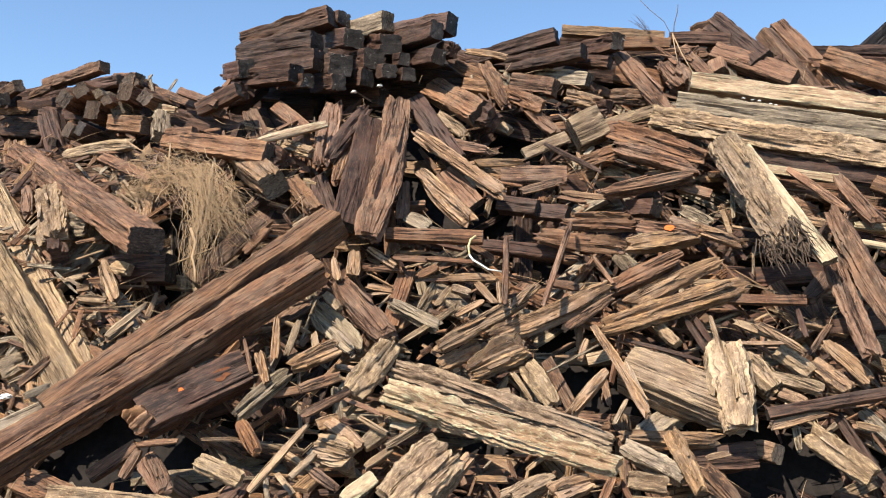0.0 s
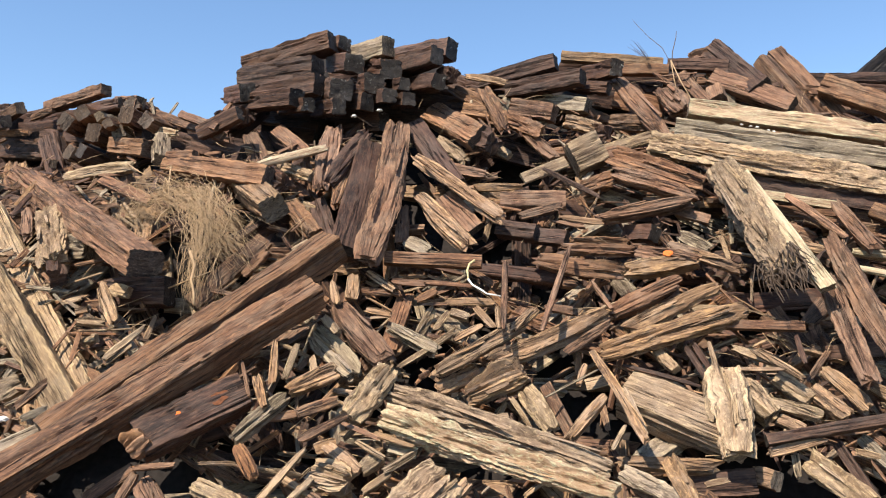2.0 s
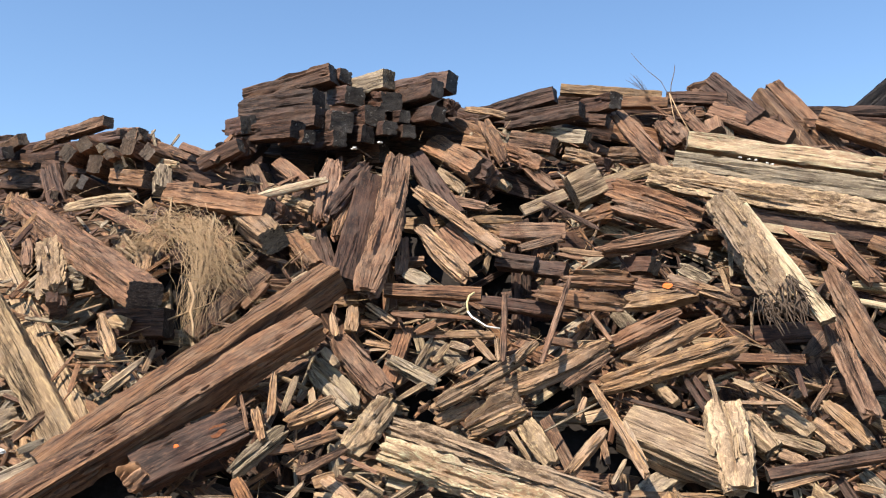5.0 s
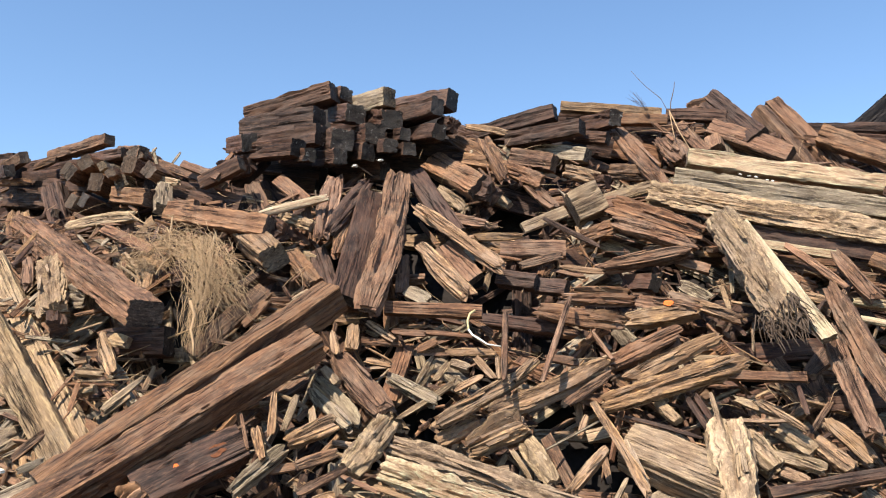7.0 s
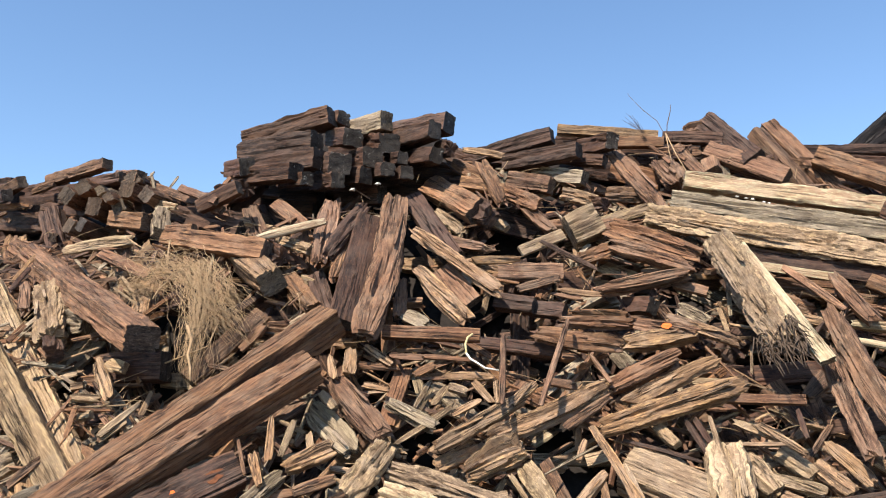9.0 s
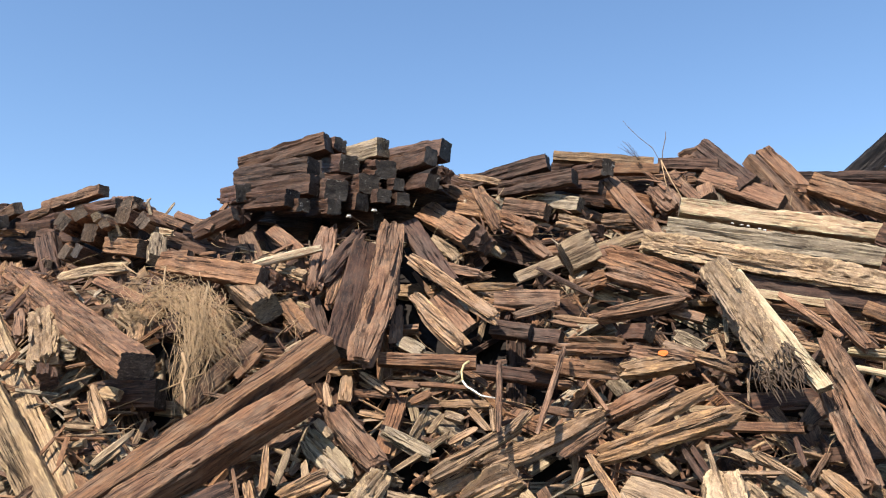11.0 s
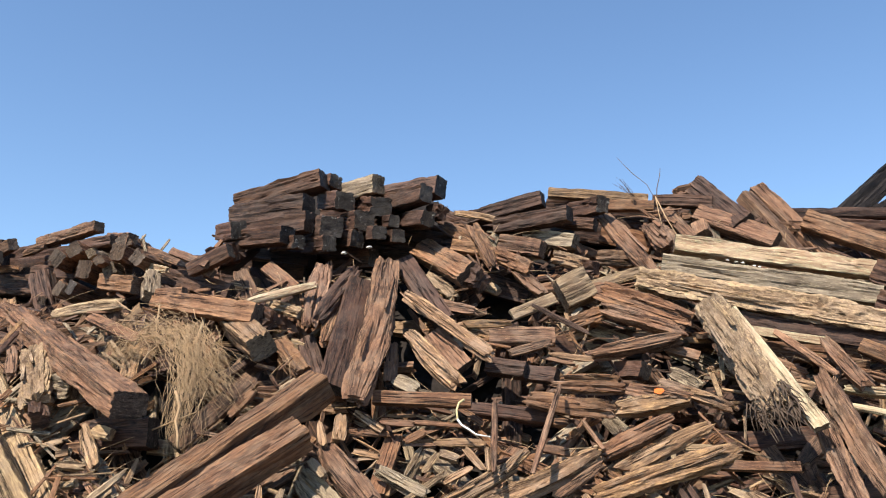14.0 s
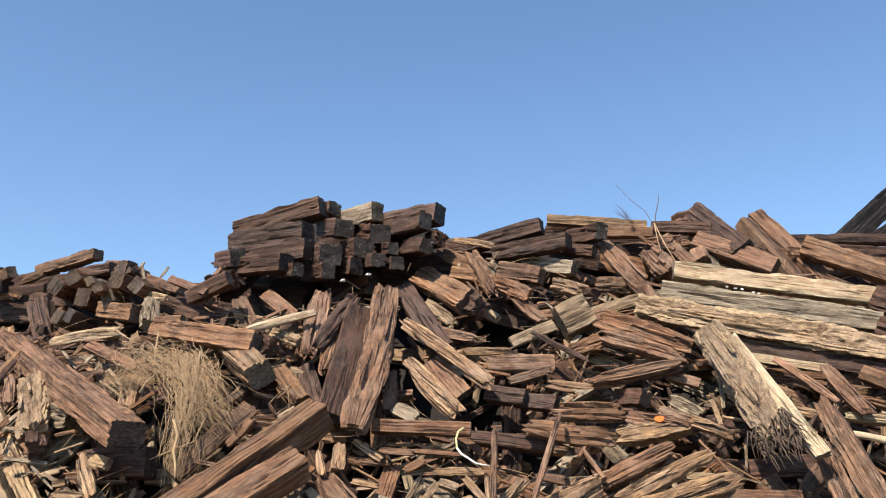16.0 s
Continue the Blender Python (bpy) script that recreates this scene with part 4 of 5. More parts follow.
timber("plank", "tan", (0.626, 6.960, 3.121), (0.984, 7.046, 3.286), 0.095, 0.038, 23)
timber("stick", "dark", (0.759, 6.954, 3.219), (1.209, 6.736, 2.934), 0.044, 0.031, 26)
timber("rot", "brown", (1.088, 6.992, 3.057), (1.362, 7.025, 3.154), 0.128, 0.090, 23)
timber("stick", "brown", (0.886, 6.183, 2.501), (0.614, 5.611, 1.854), 0.040, 0.028, 3)
timber("stick", "brown", (0.430, 6.074, 2.369), (0.385, 5.677, 1.878), 0.043, 0.030, 12)
timber("stick", "light", (0.358, 5.861, 2.048), (0.363, 5.726, 1.881), 0.033, 0.023, 16)
timber("stick", "brown", (1.017, 6.160, 2.248), (1.135, 5.989, 2.028), 0.032, 0.023, 10)
timber("stick", "light", (0.913, 5.761, 1.676), (0.841, 5.652, 1.535), 0.045, 0.031, 4)
timber("stick", "dark", (1.554, 5.848, 1.814), (1.650, 5.637, 1.556), 0.041, 0.036, 40)
timber("stick", "dark", (1.612, 5.847, 1.821), (1.683, 5.693, 1.633), 0.038, 0.034, 40)
timber("stick", "grey", (0.603, 5.494, 1.463), (0.977, 5.641, 1.646), 0.017, 0.015, 8)
timber("stick", "light", (1.734, 5.648, 1.646), (2.138, 5.608, 1.653), 0.027, 0.019, 17)
timber("split", "light", (1.936, 5.737, 1.789), (2.219, 5.541, 1.577), 0.055, 0.033, 22)
timber("split", "tan", (1.839, 5.855, 1.803), (2.113, 5.725, 1.675), 0.050, 0.030, 22)
timber("stick", "dark", (2.226, 5.721, 1.870), (2.220, 5.567, 1.673), 0.035, 0.024, 36)
timber("rot", "tan", (1.384, 5.872, 1.757), (1.478, 5.716, 1.633), 0.077, 0.062, 16)
timber("stick", "dark", (1.138, 5.817, 1.683), (1.632, 5.673, 1.535), 0.029, 0.023, 19)
timber("rot", "light", (1.313, 6.019, 1.884), (1.451, 5.909, 1.750), 0.063, 0.044, 17)
timber("split", "brown", (0.681, 6.203, 2.066), (0.946, 6.172, 2.025), 0.052, 0.037, 22)
timber("split", "light", (0.826, 6.142, 1.985), (1.044, 6.082, 1.906), 0.058, 0.041, 20)
timber("tie", "dark", (0.235, 6.465, 2.354), (0.865, 6.406, 2.274), 0.098, 0.083, 23)
timber("tie", "dark", (1.871, 6.441, 2.084), (2.772, 6.380, 2.159), 0.142, 0.114, 30)

# upper right centre
timber("tie", "brown", (-0.080, 7.848, 3.897), (0.310, 7.163, 3.491), 0.211, 0.168, 27)
timber("rot", "dark", (0.245, 7.392, 3.590), (0.416, 7.108, 3.439), 0.170, 0.153, 33)
timber("split", "brown", (0.352, 7.637, 4.107), (0.520, 7.161, 3.537), 0.109, 0.065, 13)
timber("split", "light", (0.162, 7.873, 4.278), (0.668, 7.780, 4.154), 0.066, 0.039, 35)
timber("split", "brown", (0.060, 7.796, 4.128), (0.444, 7.550, 3.850), 0.104, 0.073, 27)
timber("tie", "red", (0.175, 7.608, 3.877), (0.460, 7.512, 3.799), 0.103, 0.083, 33)
timber("rot", "brown", (0.445, 7.569, 3.826), (0.847, 7.306, 3.576), 0.129, 0.090, 30)
timber("tie", "brown", (0.612, 7.722, 3.931), (0.956, 7.484, 3.810), 0.147, 0.125, 42)
timber("tie", "grey", (0.834, 7.856, 4.013), (1.248, 7.505, 3.885), 0.128, 0.109, 41)
timber("tie", "dark", (0.340, 8.021, 4.244), (1.003, 7.722, 4.351), 0.145, 0.137, -53)
timber("tie", "dark", (0.584, 7.860, 4.118), (1.202, 7.487, 4.128), 0.152, 0.144, -49)
timber("tie", "dark", (1.084, 7.825, 4.170), (1.427, 7.523, 4.040), 0.102, 0.093, 41)
timber("tie", "light", (1.114, 8.245, 4.591), (2.046, 8.120, 4.470), 0.101, 0.081, 32)
timber("tie", "dark", (1.308, 7.959, 4.308), (1.501, 7.536, 4.234), 0.150, 0.142, 65)
timber("tie", "brown", (1.616, 8.067, 4.397), (2.057, 7.928, 4.349), 0.106, 0.090, 32)
timber("split", "brown", (1.533, 7.806, 4.235), (1.833, 7.059, 3.454), 0.140, 0.084, 25)
timber("rot", "light", (1.026, 7.512, 3.750), (1.340, 7.352, 3.637), 0.108, 0.092, 34)
timber("rot", "dark", (1.287, 7.372, 3.613), (1.373, 7.277, 3.587), 0.123, 0.110, 53)
timber("rot", "brown", (1.389, 7.456, 3.724), (1.753, 7.390, 3.686), 0.117, 0.094, 33)
timber("tie", "tan", (1.037, 7.103, 3.309), (1.276, 7.112, 3.422), 0.254, 0.203, 28)
timber("plank", "tan", (1.288, 7.086, 3.387), (1.746, 7.214, 3.551), 0.099, 0.035, 25)
timber("split", "brown", (1.319, 7.060, 3.353), (2.034, 6.668, 3.015), 0.157, 0.110, 33)
timber("split", "brown", (1.292, 6.979, 3.198), (1.964, 6.670, 2.921), 0.111, 0.078, 32)
timber("split", "brown", (1.235, 7.042, 3.331), (1.421, 7.076, 3.376), 0.092, 0.065, 29)
timber("tie", "dark", (0.468, 7.673, 3.545), (0.842, 7.537, 3.413), 0.172, 0.138, 40)
timber("split", "brown", (0.690, 7.420, 3.626), (0.942, 7.199, 3.332), 0.106, 0.063, 20)
timber("split", "brown", (-0.018, 7.148, 3.264), (0.395, 7.082, 3.176), 0.084, 0.059, 29)
timber("rot", "tan", (0.405, 7.404, 3.502), (0.562, 7.317, 3.384), 0.087, 0.061, 24)
timber("tie", "brown", (1.582, 8.081, 4.125), (2.007, 7.933, 3.974), 0.182, 0.146, 45)

# right crest
timber("tie", "dark", (2.087, 8.119, 4.470), (2.594, 7.916, 4.377), 0.109, 0.093, 38)
timber("split", "brown", (1.961, 7.889, 4.158), (2.072, 7.440, 3.797), 0.183, 0.128, 26)
timber("tie", "brown", (2.170, 8.012, 4.325), (2.311, 7.656, 3.942), 0.111, 0.077, 24)
timber("tie", "dark", (2.539, 8.251, 4.648), (2.784, 7.651, 4.071), 0.215, 0.183, 36)
timber("split", "brown", (2.305, 8.219, 4.559), (2.570, 8.217, 4.602), 0.117, 0.094, 39)
timber("tie", "brown", (2.433, 7.900, 4.266), (2.997, 7.512, 3.888), 0.168, 0.143, 27)
timber("tie", "brown", (2.407, 7.761, 4.127), (2.407, 7.660, 3.993), 0.139, 0.111, 32)
timber("tie", "brown", (2.949, 8.100, 4.515), (3.385, 7.620, 3.577), 0.130, 0.130, -18)
timber("tie", "brown", (3.105, 8.200, 4.618), (3.620, 7.580, 3.578), 0.155, 0.120, 8)
timber("tie", "brown", (3.348, 7.749, 4.154), (3.969, 7.399, 3.775), 0.179, 0.143, 33)
timber("tie", "dark", (3.384, 8.242, 4.371), (4.576, 8.235, 4.379), 0.106, 0.095, 35)
timber("tie", "pale", (2.048, 7.349, 3.819), (3.645, 7.151, 3.544), 0.151, 0.121, 33)
timber("tie", "grey", (1.882, 7.167, 3.585), (3.487, 6.813, 3.248), 0.165, 0.140, 39, "long weathered greyish squared beam")
timber("tie", "dark", (3.578, 7.041, 3.495), (3.737, 6.863, 3.367), 0.187, 0.159, 44)
timber("tie", "dark", (3.396, 6.705, 3.196), (3.576, 6.590, 3.100), 0.156, 0.133, 41)
timber("rot", "tan", (1.633, 7.088, 3.443), (3.410, 6.448, 2.935), 0.181, 0.126, 31)
timber("tie", "dark", (2.321, 6.863, 3.083), (3.409, 6.459, 2.813), 0.127, 0.102, 42)
timber("plank", "pale", (2.294, 6.691, 2.977), (2.883, 6.503, 2.838), 0.066, 0.026, 31)
timber("tie", "brown", (2.345, 6.807, 2.843), (3.229, 6.605, 2.722), 0.135, 0.108, 39)
frayed_plank = timber("rot", "tan", (2.084, 6.660, 3.176), (2.218, 5.800, 2.254), 0.235, 0.150, 34, "bleached tan plank with a frayed fibrous end")
timber("plank", "pale", (2.189, 6.500, 3.071), (2.423, 5.660, 2.147), 0.105, 0.050, 22, "bleached smooth slat beside the frayed plank")
timber("split", "brown", (2.650, 6.140, 2.573), (2.665, 5.363, 1.710), 0.122, 0.085, 47)
timber("split", "brown", (2.559, 6.010, 2.285), (2.515, 5.320, 1.519), 0.117, 0.082, 39)
timber("stick", "red", (2.494, 6.508, 2.922), (2.789, 6.143, 2.542), 0.061, 0.043, 29)
timber("split", "brown", (2.828, 6.467, 2.872), (2.973, 6.073, 2.423), 0.090, 0.063, 29)
timber("tie", "brown", (3.095, 6.444, 2.802), (3.377, 6.267, 2.625), 0.106, 0.085, 33)
timber("split", "pale", (2.805, 6.256, 2.472), (3.300, 6.147, 2.402), 0.066, 0.046, 27)
timber("stick", "pale", (2.772, 6.126, 2.353), (3.200, 5.977, 2.222), 0.048, 0.034, 28)
timber("split", "brown", (2.423, 6.621, 2.725), (2.711, 6.475, 2.576), 0.091, 0.064, 30)
timber("split", "light", (2.440, 6.511, 2.582), (2.756, 6.400, 2.484), 0.069, 0.048, 29)
timber("split", "brown", (2.916, 6.469, 2.658), (3.250, 6.338, 2.535), 0.068, 0.048, 31)
timber("tie", "dark", (2.466, 5.884, 1.750), (2.962, 5.851, 1.785), 0.097, 0.078, 27)
timber("split", "grey", (2.693, 5.754, 1.675), (2.983, 5.640, 1.570), 0.090, 0.063, 23)
timber("split", "light", (2.598, 5.637, 1.570), (2.873, 5.455, 1.371), 0.075, 0.053, 23)

# dark ties leaning beyond the crest
timber("tie", "black", (3.884, 8.750, 4.250), (5.297, 8.950, 5.428), 0.230, 0.200, 30)
timber("tie", "black", (3.971, 8.620, 4.223), (5.207, 8.750, 4.949), 0.140, 0.120, 40)

# dark ties added behind the crest, to close its gaps and keep them dark
timber("tie", "dark", (-1.840, 8.350, 4.026), (-0.972, 8.250, 4.029), 0.200, 0.180, 45)
timber("tie", "dark", (-1.033, 8.300, 4.143), (-0.071, 8.200, 4.085), 0.190, 0.171, 45)
timber("tie", "dark", (-1.089, 8.500, 4.385), (-0.237, 8.400, 4.312), 0.200, 0.180, 45)
timber("tie", "dark", (-1.125, 8.750, 4.654), (-0.301, 8.650, 4.589), 0.200, 0.180, 45)
timber("tie", "dark", (0.221, 8.232, 4.226), (0.794, 8.148, 4.264), 0.175, 0.157, 45)
timber("tie", "dark", (1.119, 8.458, 4.499), (1.708, 8.318, 4.407), 0.189, 0.170, 46)
timber("tie", "dark", (1.706, 8.417, 4.396), (2.735, 8.270, 4.304), 0.197, 0.177, 46)
timber("tie", "dark", (2.690, 8.362, 4.334), (3.461, 8.168, 4.173), 0.213, 0.192, 47)
timber("tie", "dark", (3.355, 8.289, 4.244), (4.557, 8.222, 4.179), 0.222, 0.200, 45)
timber("tie", "dark", (-5.377, 9.867, 4.436), (-4.521, 9.317, 4.327), 0.172, 0.155, 52)
timber("tie", "dark", (-4.532, 9.424, 4.260), (-3.886, 9.029, 4.243), 0.155, 0.139, 55)
timber("tie", "dark", (-2.974, 8.510, 3.991), (-2.329, 8.049, 3.819), 0.139, 0.125, 45)
timber("tie", "dark", (-2.542, 8.240, 3.872), (-1.813, 7.814, 3.755), 0.152, 0.137, 47)
timber("tie", "dark", (0.085, 8.332, 4.368), (0.396, 8.136, 4.196), 0.157, 0.142, 42)
timber("tie", "dark", (-5.526, 9.818, 4.217), (-4.434, 9.229, 4.120), 0.234, 0.211, 49)
timber("tie", "dark", (-5.102, 9.511, 3.975), (-4.153, 9.019, 3.922), 0.227, 0.204, 49)
timber("tie", "dark", (-4.494, 9.359, 4.119), (-3.721, 8.927, 4.050), 0.184, 0.165, 49)
timber("tie", "dark", (1.370, 8.300, 4.211), (1.827, 8.200, 4.117), 0.190, 0.170, 45)
timber("tie", "dark", (-0.255, 8.150, 4.155), (0.344, 8.050, 4.052), 0.190, 0.170, 45)

# short pieces round the middle of the slope
timber("split", "light", (-0.746, 6.149, 2.236), (-0.689, 6.005, 2.051), 0.056, 0.033, 14)
timber("split", "light", (-0.523, 6.038, 2.035), (-0.314, 6.007, 1.995), 0.046, 0.028, 19)
timber("split", "red", (-0.184, 6.035, 2.091), (-0.015, 6.098, 2.173), 0.046, 0.028, 18)
timber("split", "tan", (-0.051, 5.836, 1.875), (0.059, 5.958, 2.029), 0.042, 0.025, 3)
timber("split", "light", (0.058, 5.852, 1.821), (0.281, 5.941, 1.935), 0.045, 0.027, 14)
timber("split", "brown", (-0.364, 6.197, 2.241), (-0.093, 6.181, 2.219), 0.047, 0.028, 22)
timber("split", "light", (0.210, 6.003, 2.051), (0.351, 5.882, 1.895), 0.045, 0.027, 9)
timber("rot", "tan", (-0.767, 5.894, 1.969), (-0.657, 5.810, 1.863), 0.056, 0.039, 2)
timber("split", "light", (0.441, 5.867, 1.876), (0.640, 6.005, 2.051), 0.071, 0.043, 6)
timber("split", "brown", (-0.517, 5.804, 1.605), (-0.430, 5.973, 1.826), 0.064, 0.038, -2)
timber("split", "tan", (-0.810, 5.704, 1.728), (-0.765, 5.579, 1.570), 0.048, 0.029, 10)
timber("split", "tan", (-0.734, 5.552, 1.536), (-0.645, 5.661, 1.674), 0.042, 0.025, 6)
timber("split", "brown", (-1.043, 5.400, 1.340), (-0.814, 5.423, 1.372), 0.047, 0.028, 15)
timber("rot", "light", (-0.722, 5.264, 1.172), (-0.598, 5.299, 1.217), 0.060, 0.042, 13)
timber("split", "tan", (-0.497, 5.261, 1.235), (-0.298, 5.177, 1.132), 0.034, 0.020, 6)
timber("split", "tan", (-0.895, 5.162, 1.040), (-0.692, 5.072, 0.929), 0.049, 0.029, 0)
timber("rot", "tan", (-0.834, 5.003, 0.908), (-0.699, 5.111, 1.046), 0.048, 0.029, 6)
timber("split", "brown", (-0.742, 5.095, 0.956), (-0.560, 5.008, 0.848), 0.054, 0.032, -0)
timber("split", "tan", (-0.447, 5.093, 0.956), (-0.266, 5.181, 1.069), 0.044, 0.026, 7)
timber("split", "tan", (0.283, 5.346, 1.343), (0.400, 5.371, 1.374), 0.046, 0.028, 12)

# ---- marks, frayed ends, grass, twigs and scraps ----
def strand(points, r0, r1, sides=4):
    """Points and faces of a thin tapering tube along the points."""
    pts = [Vector(p) for p in points]
    vs, fs = [], []
    for i, p in enumerate(pts):
        d = (pts[min(i + 1, len(pts) - 1)] - pts[max(i - 1, 0)]).normalized()
        u = d.cross(Vector((0.3, -0.9, 0.31))).normalized()
        w = d.cross(u)
        r = r0 + (r1 - r0) * i / (len(pts) - 1)
        vs += [p + r * (math.cos(6.283 * k / sides) * u + math.sin(6.283 * k / sides) * w) for k in range(sides)]
    for i in range(len(pts) - 1):
        fs += [(i * sides + k, i * sides + (k + 1) % sides, (i + 1) * sides + (k + 1) % sides, (i + 1) * sides + k) for k in range(sides)]
    fs += [tuple(range(sides))[::-1], tuple((len(pts) - 1) * sides + k for k in range(sides))]
    return vs, fs


def strands(name, many, material):
    V, Fc = [], []
    for vs, fs in many:
        k = len(V)
        V += vs
        Fc += [tuple(i + k for i in f) for f in fs]
    me = bpy.data.meshes.new(name)
    me.from_pydata(V, [], Fc)
    me.materials.append(material)
    me.polygons.foreach_set("use_smooth", [True] * len(Fc))
    return me


def bend(a, b, sag, rnd, steps=6):
    a, b = Vector(a), Vector(b)
    c = (a + b) / 2 + Vector((rnd.gauss(0, sag), rnd.gauss(-0.3 * sag, sag), rnd.gauss(0.4 * sag, sag)))
    return [a * (1 - t) ** 2 + c * 2 * t * (1 - t) + b * t * t for t in (i / steps for i in range(steps + 1))]


def paint_mark(thing, x, y, z, r, seed, tall=1.0, colour=ORANGE, name="paint_mark", label="orange sprayed paint spot"):
    """A sprayed blot, a little proud of the wide face."""
    bm = bmesh.new()
    rim = []
    for k in range(20):
        w = 6.2832 * k / 20
        q = r * (0.85 + 0.35 * noise.noise((1.3 * math.cos(w), 1.3 * math.sin(w), seed)))
        rim.append(bm.verts.new((x + q * math.cos(w), y + tall * q * math.sin(w), z)))
    top = [bm.verts.new((v.co.x * 0.97 + x * 0.03, v.co.y * 0.97 + y * 0.03, z + 0.003)) for v in rim]
    bm.faces.new(top)
    for k in range(20):
        bm.faces.new((rim[k], rim[(k + 1) % 20], top[(k + 1) % 20], top[k]))
    me = bpy.data.meshes.new(name)
    bm.to_mesh(me)
    bm.free()
    me.materials.append(colour)
    part(name, me, thing, label)


paint_mark(marked_tie, 0.25, -0.01, 0.098, 0.021, 1.5, 1.3)
paint_mark(marked_timber, 0.25, -0.005, 0.042, 0.040, 4.5, 0.7)
paint_mark(marked_tie, 0.50, 0.0, 0.0955, 0.065, 7.5, 0.8, RUST, "rust_stain", "rusty orange-brown stain")

rnd = random.Random(3)
fibres = []
for _ in range(170):
    a = Vector((rnd.uniform(1.06, 1.30), rnd.uniform(-0.14, 0.14), rnd.uniform(0.0, 0.06)))
    b = a + Vector((rnd.uniform(0.05, 0.24), rnd.gauss(0, 0.05), rnd.gauss(0.01, 0.05)))
    fibres.append(strand(bend(a, b, 0.02, rnd, 3), 0.006, 0.0025))
part("frayed_fibre", strands("frayed_fibre", fibres, TWIG), frayed_plank, "grey frayed wood fibres")["kind"] = "stuff"


def blade(base, spread_, tip, tip_spread, sag):
    a = Vector(base) + Vector([rnd.gauss(0, s) for s in spread_])
    b = Vector(tip) + Vector([rnd.gauss(0, s) for s in tip_spread])
    line = bend(a, b, sag, rnd, 9)
    curl = Vector((0, 0, 0))
    for k in range(1, 10):
        curl += Vector((rnd.gauss(0, 0.013), rnd.gauss(0, 0.009), rnd.gauss(0, 0.013)))
        line[k] = line[k] + curl
    return strand(line, rnd.uniform(0.0011, 0.0028), 0.0008, 3)


hay = [blade((-1.882, 6.782, 2.969), (0.12, 0.05, 0.06), (-1.537, 6.294, 2.449), (0.14, 0.06, 0.10), 0.06) for _ in range(170)]
hay += [blade((-2.154, 6.896, 2.992), (0.14, 0.05, 0.08), (-1.922, 6.707, 2.868), (0.15, 0.05, 0.10), 0.09) for _ in range(120)]
hay += [blade((-1.731, 6.627, 2.810), (0.08, 0.05, 0.08), (-1.673, 6.104, 2.135), (0.05, 0.05, 0.09), 0.05) for _ in range(90)]
hay += [blade((-2.214, 6.763, 2.835), (0.08, 0.05, 0.05), (-2.282, 6.660, 2.731), (0.08, 0.05, 0.05), 0.06) for _ in range(80)]
tagged(new("dry_grass", strands("dry_grass", hay, STRAW)), "tangle of dry straw-coloured grass and roots", "grass", kind="stuff")
roots = [strand(((-1.752, 6.260, 2.444), (-1.691, 6.163, 2.334), (-1.688, 6.079, 2.228), (-1.646, 6.004, 2.134), (-1.629, 5.964, 2.048)), 0.012, 0.008, 6),
         strand(((-2.178, 7.124, 3.245), (-2.123, 6.903, 3.038), (-2.034, 6.662, 2.817)), 0.008, 0.004, 5),
         strand(((-2.609, 7.356, 3.322), (-2.457, 7.193, 3.219), (-2.347, 7.099, 3.161)), 0.006, 0.004, 5),
         strand(((-2.018, 6.805, 2.974), (-1.895, 6.751, 2.963), (-1.768, 6.578, 2.801), (-1.710, 6.438, 2.653)), 0.007, 0.005, 5),
         strand(((-2.101, 6.557, 2.680), (-2.082, 6.618, 2.766), (-2.035, 6.662, 2.825)), 0.007, 0.004, 5),
         strand(((-1.847, 6.109, 2.174), (-1.685, 6.137, 2.246), (-1.581, 6.176, 2.297), (-1.549, 6.293, 2.469)), 0.006, 0.003, 5),
         strand(((-1.600, 6.569, 2.800), (-1.540, 6.530, 2.772), (-1.529, 6.473, 2.700)), 0.006, 0.004, 5)]
for vs_fs in roots:
    tagged(new("root", strands("root", [vs_fs], STRAW)), "pale bare root hanging in the dry grass", "root", "roots in the grass")

twigs = [strand(((2.038, 7.810, 4.371), (2.006, 7.967, 4.575), (1.908, 8.083, 4.726), (1.841, 8.190, 4.866), (1.806, 8.264, 4.962)), 0.004, 0.002),
         strand(((2.048, 7.810, 4.371), (2.087, 7.927, 4.523), (2.161, 8.072, 4.711), (2.187, 8.144, 4.804)), 0.005, 0.003),
         strand(((2.036, 7.797, 4.397), (2.065, 7.593, 4.132), (2.108, 7.419, 3.908)), 0.007, 0.005),
         strand(((2.036, 7.797, 4.397), (2.011, 7.608, 4.153), (2.007, 7.530, 4.052)), 0.006, 0.003)]
stem = tagged(new("dead_twig"), "thin dry twigs sticking up from the crest", "twig")
for i, vs_fs in enumerate(twigs):
    part("stem", strands("stem", [vs_fs], TWIG if i < 2 else STRAW), stem)
sprig = []
for _ in range(14):
    a = Vector((1.857, 7.888, 4.430)) + Vector((rnd.uniform(-0.02, 0.02), 0, 0))
    b = Vector((1.781, 8.034, 4.621)) + Vector((rnd.gauss(0, 0.04), rnd.gauss(0, 0.03), rnd.gauss(0, 0.03)))
    sprig.append(strand(bend(a, b, 0.01, rnd, 3), 0.0018, 0.0012, 3))
part("seed_head", strands("seed_head", sprig, TWIG), stem, "faint dry seed head")

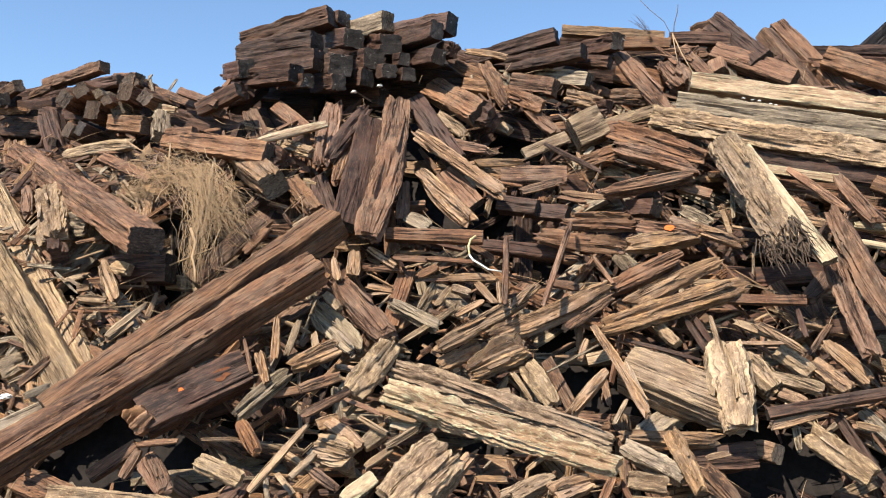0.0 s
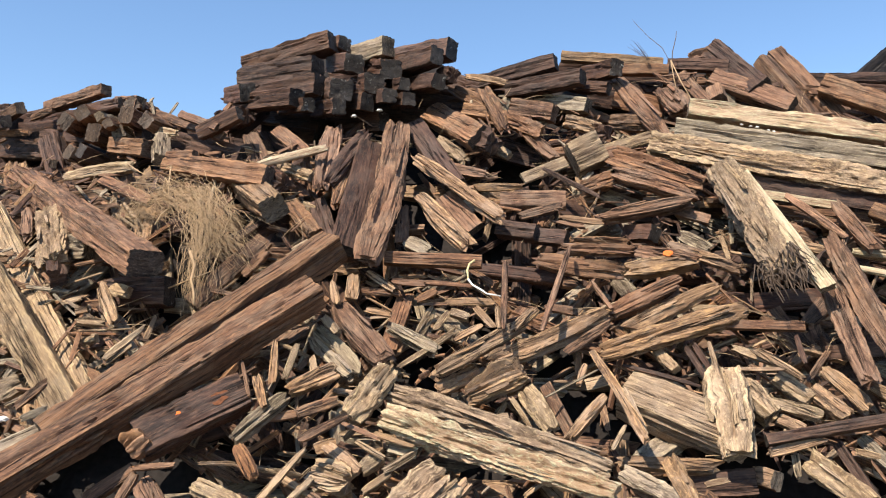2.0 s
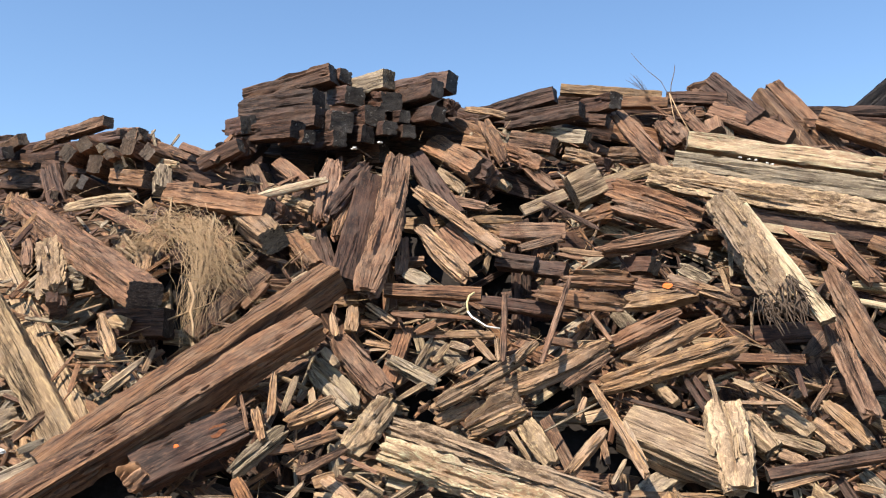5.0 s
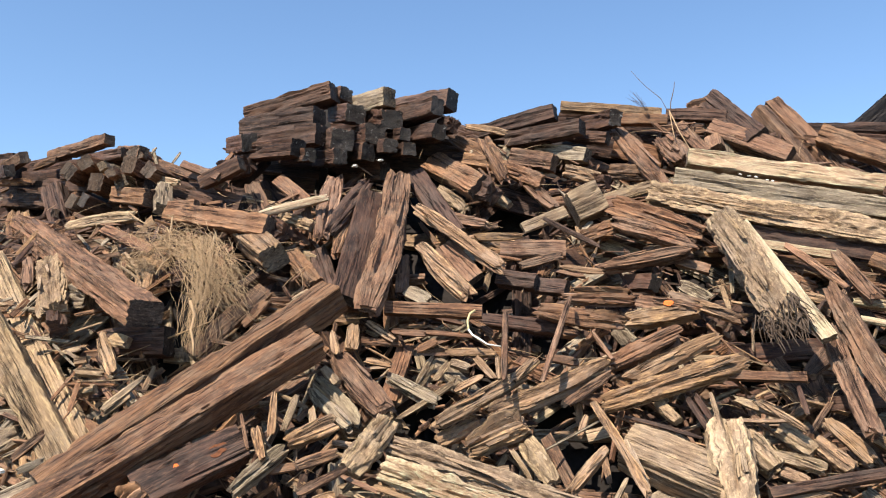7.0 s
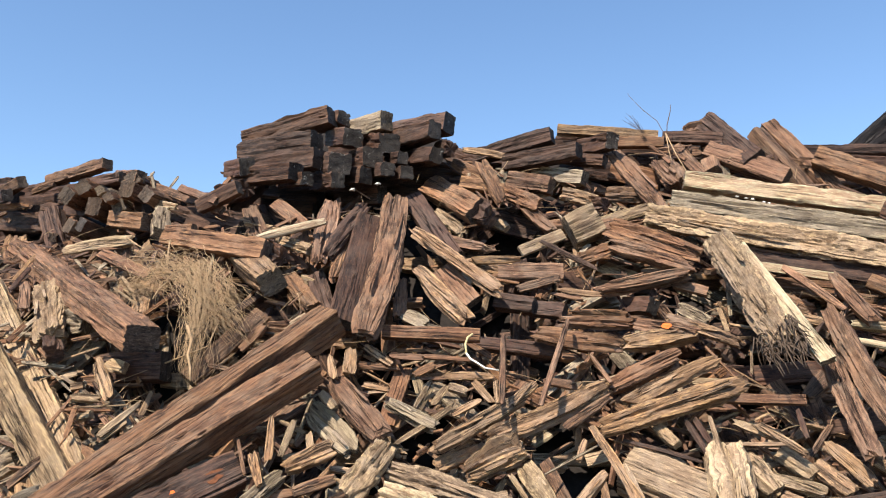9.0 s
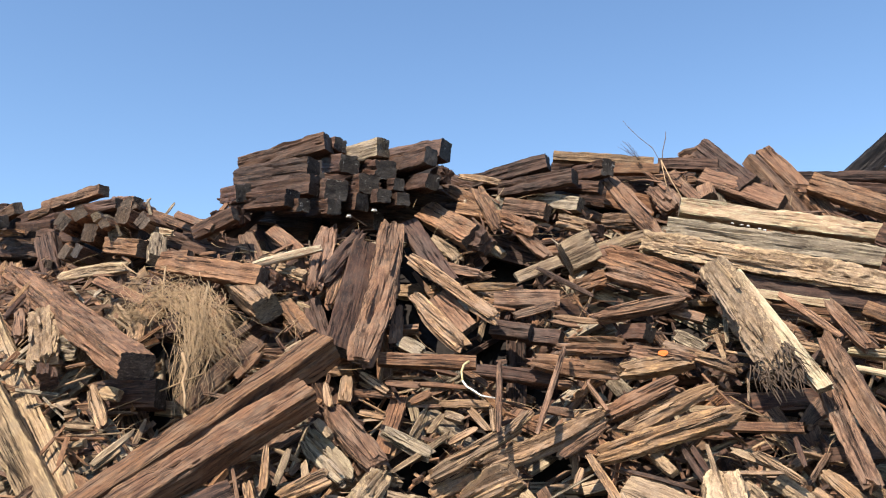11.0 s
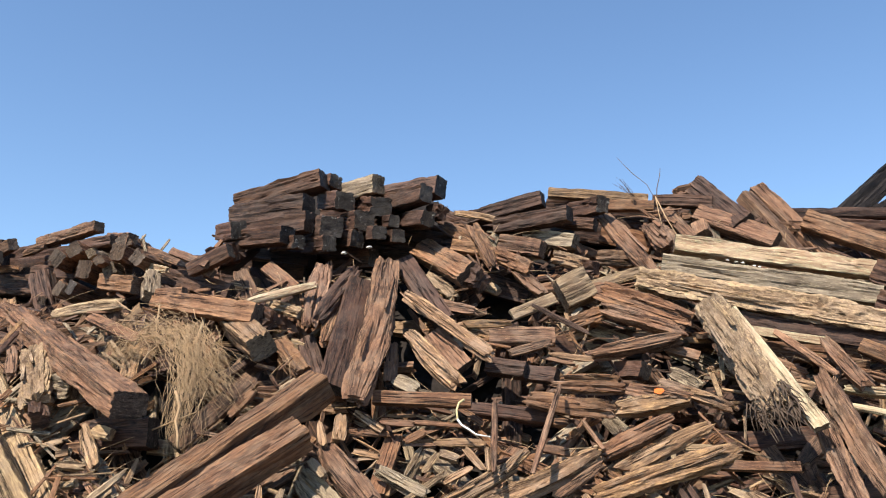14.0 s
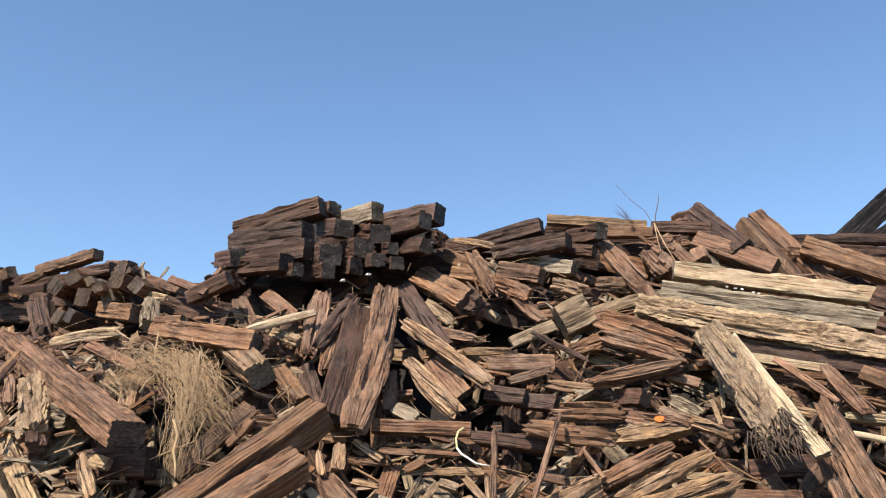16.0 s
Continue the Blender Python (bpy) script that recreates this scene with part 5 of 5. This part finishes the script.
rim = tagged(new("plastic_edging"), "curved white and yellow strip of plastic edging", "edging")
part("white_strip", strands("white_strip", [strand(((0.178, 6.068, 2.239), (0.203, 6.028, 2.200), (0.247, 5.996, 2.171), (0.298, 5.957, 2.133), (0.385, 5.934, 2.117)), 0.0075, 0.005, 8)], WHITE), rim)
part("yellow_strip", strands("yellow_strip", [strand(((0.225, 6.192, 2.384), (0.190, 6.172, 2.358), (0.173, 6.131, 2.307), (0.178, 6.068, 2.239)), 0.0085, 0.0075, 8)], YELLOW), rim, "yellowed end")


def scrap(at, size, seed):
    bm = bmesh.new()
    bmesh.ops.create_icosphere(bm, subdivisions=2, radius=size)
    for v in bm.verts:
        v.co *= 0.7 + 0.7 * noise.noise(v.co * (1.2 / size) + Vector((seed, 0, 0)))
        v.co.z *= 0.5
    me = bpy.data.meshes.new("white_scrap")
    bm.to_mesh(me)
    bm.free()
    me.materials.append(WHITE)
    ob = new("white_scrap", me)
    ob.location = at
    tagged(ob, "small white lump on the timbers", "scrap", "white crumbs on the timbers")


for i, at in enumerate(((2.413, 7.110, 3.616), (2.480, 7.096, 3.598), (2.531, 7.088, 3.587), (2.612, 7.066, 3.557), (2.654, 7.057, 3.546), (2.002, 6.931, 3.407), (2.995, 6.921, 3.400))):
    scrap(at, 0.018, i * 3.1)
# two white lumps set below the top stack
scrap((-0.728, 7.220, 3.701), 0.028, 40)
scrap((-0.520, 7.270, 3.767), 0.028, 50)
scrap((-2.677, 5.597, 1.321), 0.05, 60)

# ---- loose wood that fills the heap ----
rnd = random.Random(7)
deep = [heaped(rnd, 0.6, 1.7, 0.10, 0.20, (0.26, 0.60), ("dark", "dark", "brown", "brown", "light", "grey"), ("tie", "split", "rot", "split"), 0.7, 16, 16, 5.6) for _ in range(460)]
for _ in range(150):
    x = rnd.uniform(-5.2, 5.2)
    z = crest(x) - rnd.uniform(0.14, 0.45)
    y = face_y(x, z) + rnd.uniform(0.75, 1.5)
    turn = rnd.gauss(-0.5, 0.6)
    way = Vector((math.cos(turn), math.sin(turn), 0)) * rnd.uniform(0.2, 0.5)
    lift = min(crest(x - way.x), crest(x + way.x)) - 0.14
    mid = Vector((x, y, min(z, lift)))
    deep.append(("tie", rnd.choice(("dark", "dark", "brown")), tuple(mid - way), tuple(mid + way), 0.19, 0.17, rnd.uniform(-10, 10), 14, 20))
for form, tone, p, q, a, b, roll, _, _ in deep[:100]:
    timber(form, tone, p, q, a, b, roll)
scatter("buried_timbers", deep[100:], "dark broken timbers buried in the heap", "timbers")
mid = [heaped(rnd, 0.18, 0.75, 0.035, 0.13, (0.12, 0.42), ("brown", "brown", "brown", "light", "tan", "red", "grey", "dark"), ("split", "split", "rot", "split", "plank"), 0.85, 14, 12, 4.8) for _ in range(900)]
mid.sort(key=lambda piece: (piece[2][1] + piece[3][1]) / 2 - face_y((piece[2][0] + piece[3][0]) / 2, (piece[2][2] + piece[3][2]) / 2))
for form, tone, p, q, a, b, roll, _, _ in mid[:220]:
    timber(form, tone, p, q, a, b, roll)
scatter("broken_timber_pieces", mid[220:], "broken brown and tan timber pieces between the ties", "debris")
fine_ = [heaped(rnd, 0.08, 0.40, 0.010, 0.042, (-0.06, 0.30), ("brown", "brown", "dark", "light", "tan", "red", "red", "grey"), ("split", "split", "rot"), 1.25, 8, 8, 4.6) for _ in range(4000)]
scatter("wood_splinters", fine_, "splinters and chips of dry broken wood", "splinters")


def wisp(rnd):
    """A thin bent fibre of wood lying on the slope."""
    while True:
        x = rnd.uniform(-3.6, 3.4)
        z = crest(x) * rnd.random() ** 1.2
        if not hollow(x, z, 0.02) and z < crest(x) - 0.25:
            break
    turn, half = rnd.gauss(0.2, 0.9), rnd.uniform(0.05, 0.17)
    mid_ = Vector((x, face_y(x, z) + rnd.uniform(-0.10, 0.06), z))
    way = Vector((math.cos(turn), 0.6 * math.sin(turn), 0.8 * math.sin(turn))) * half
    return strand(bend(mid_ - way, mid_ + way, 0.025, rnd, 5), rnd.uniform(0.0016, 0.0042), 0.0012, 4)


tagged(new("wood_fibre", strands("wood_fibre", [wisp(rnd) for _ in range(420)], STRAW)), "thin pale bent wood fibres strewn over the heap", "fibres", kind="stuff")


def resting(rnd):
    """A tie lying on the flat back of the heap, behind the crest."""
    x, y = rnd.uniform(-6, 6), rnd.uniform(10.3, 13.4)
    z = heap_height(x, y)
    turn, half = rnd.uniform(-1.5, 1.5), rnd.uniform(0.5, 1.1)
    way = Vector((math.cos(turn) * half, math.sin(turn) * half, 0))
    slope = -0.9 if y > 10.9 else -0.2
    way.z = way.y * slope
    mid = Vector((x, y, z - 0.04))
    return (rnd.choice(("tie", "tie", "split")), rnd.choice(("dark", "brown", "brown", "light", "grey")), tuple(mid - way), tuple(mid + way), 0.2, 0.17, rnd.uniform(-20, 20), 12, 16)


scatter("timbers_behind_crest", [resting(rnd) for _ in range(150)], "broken ties lying on the back of the heap", "timbers")

flank = []
while len(flank) < 420:
    big = len(flank) < 170
    piece = heaped(rnd, *((0.6, 1.6, 0.1, 0.2) if big else (0.2, 0.7, 0.04, 0.12)), (0.15, 0.6), ("dark", "brown", "brown", "light", "tan", "grey"), ("tie", "split", "rot"), 0.8, 12, 12, 8.4)
    if abs(piece[2][0] + piece[3][0]) > 9.4:
        flank.append(piece)
scatter("timbers_on_flanks", flank, "broken timbers on the flanks of the heap", "timbers")
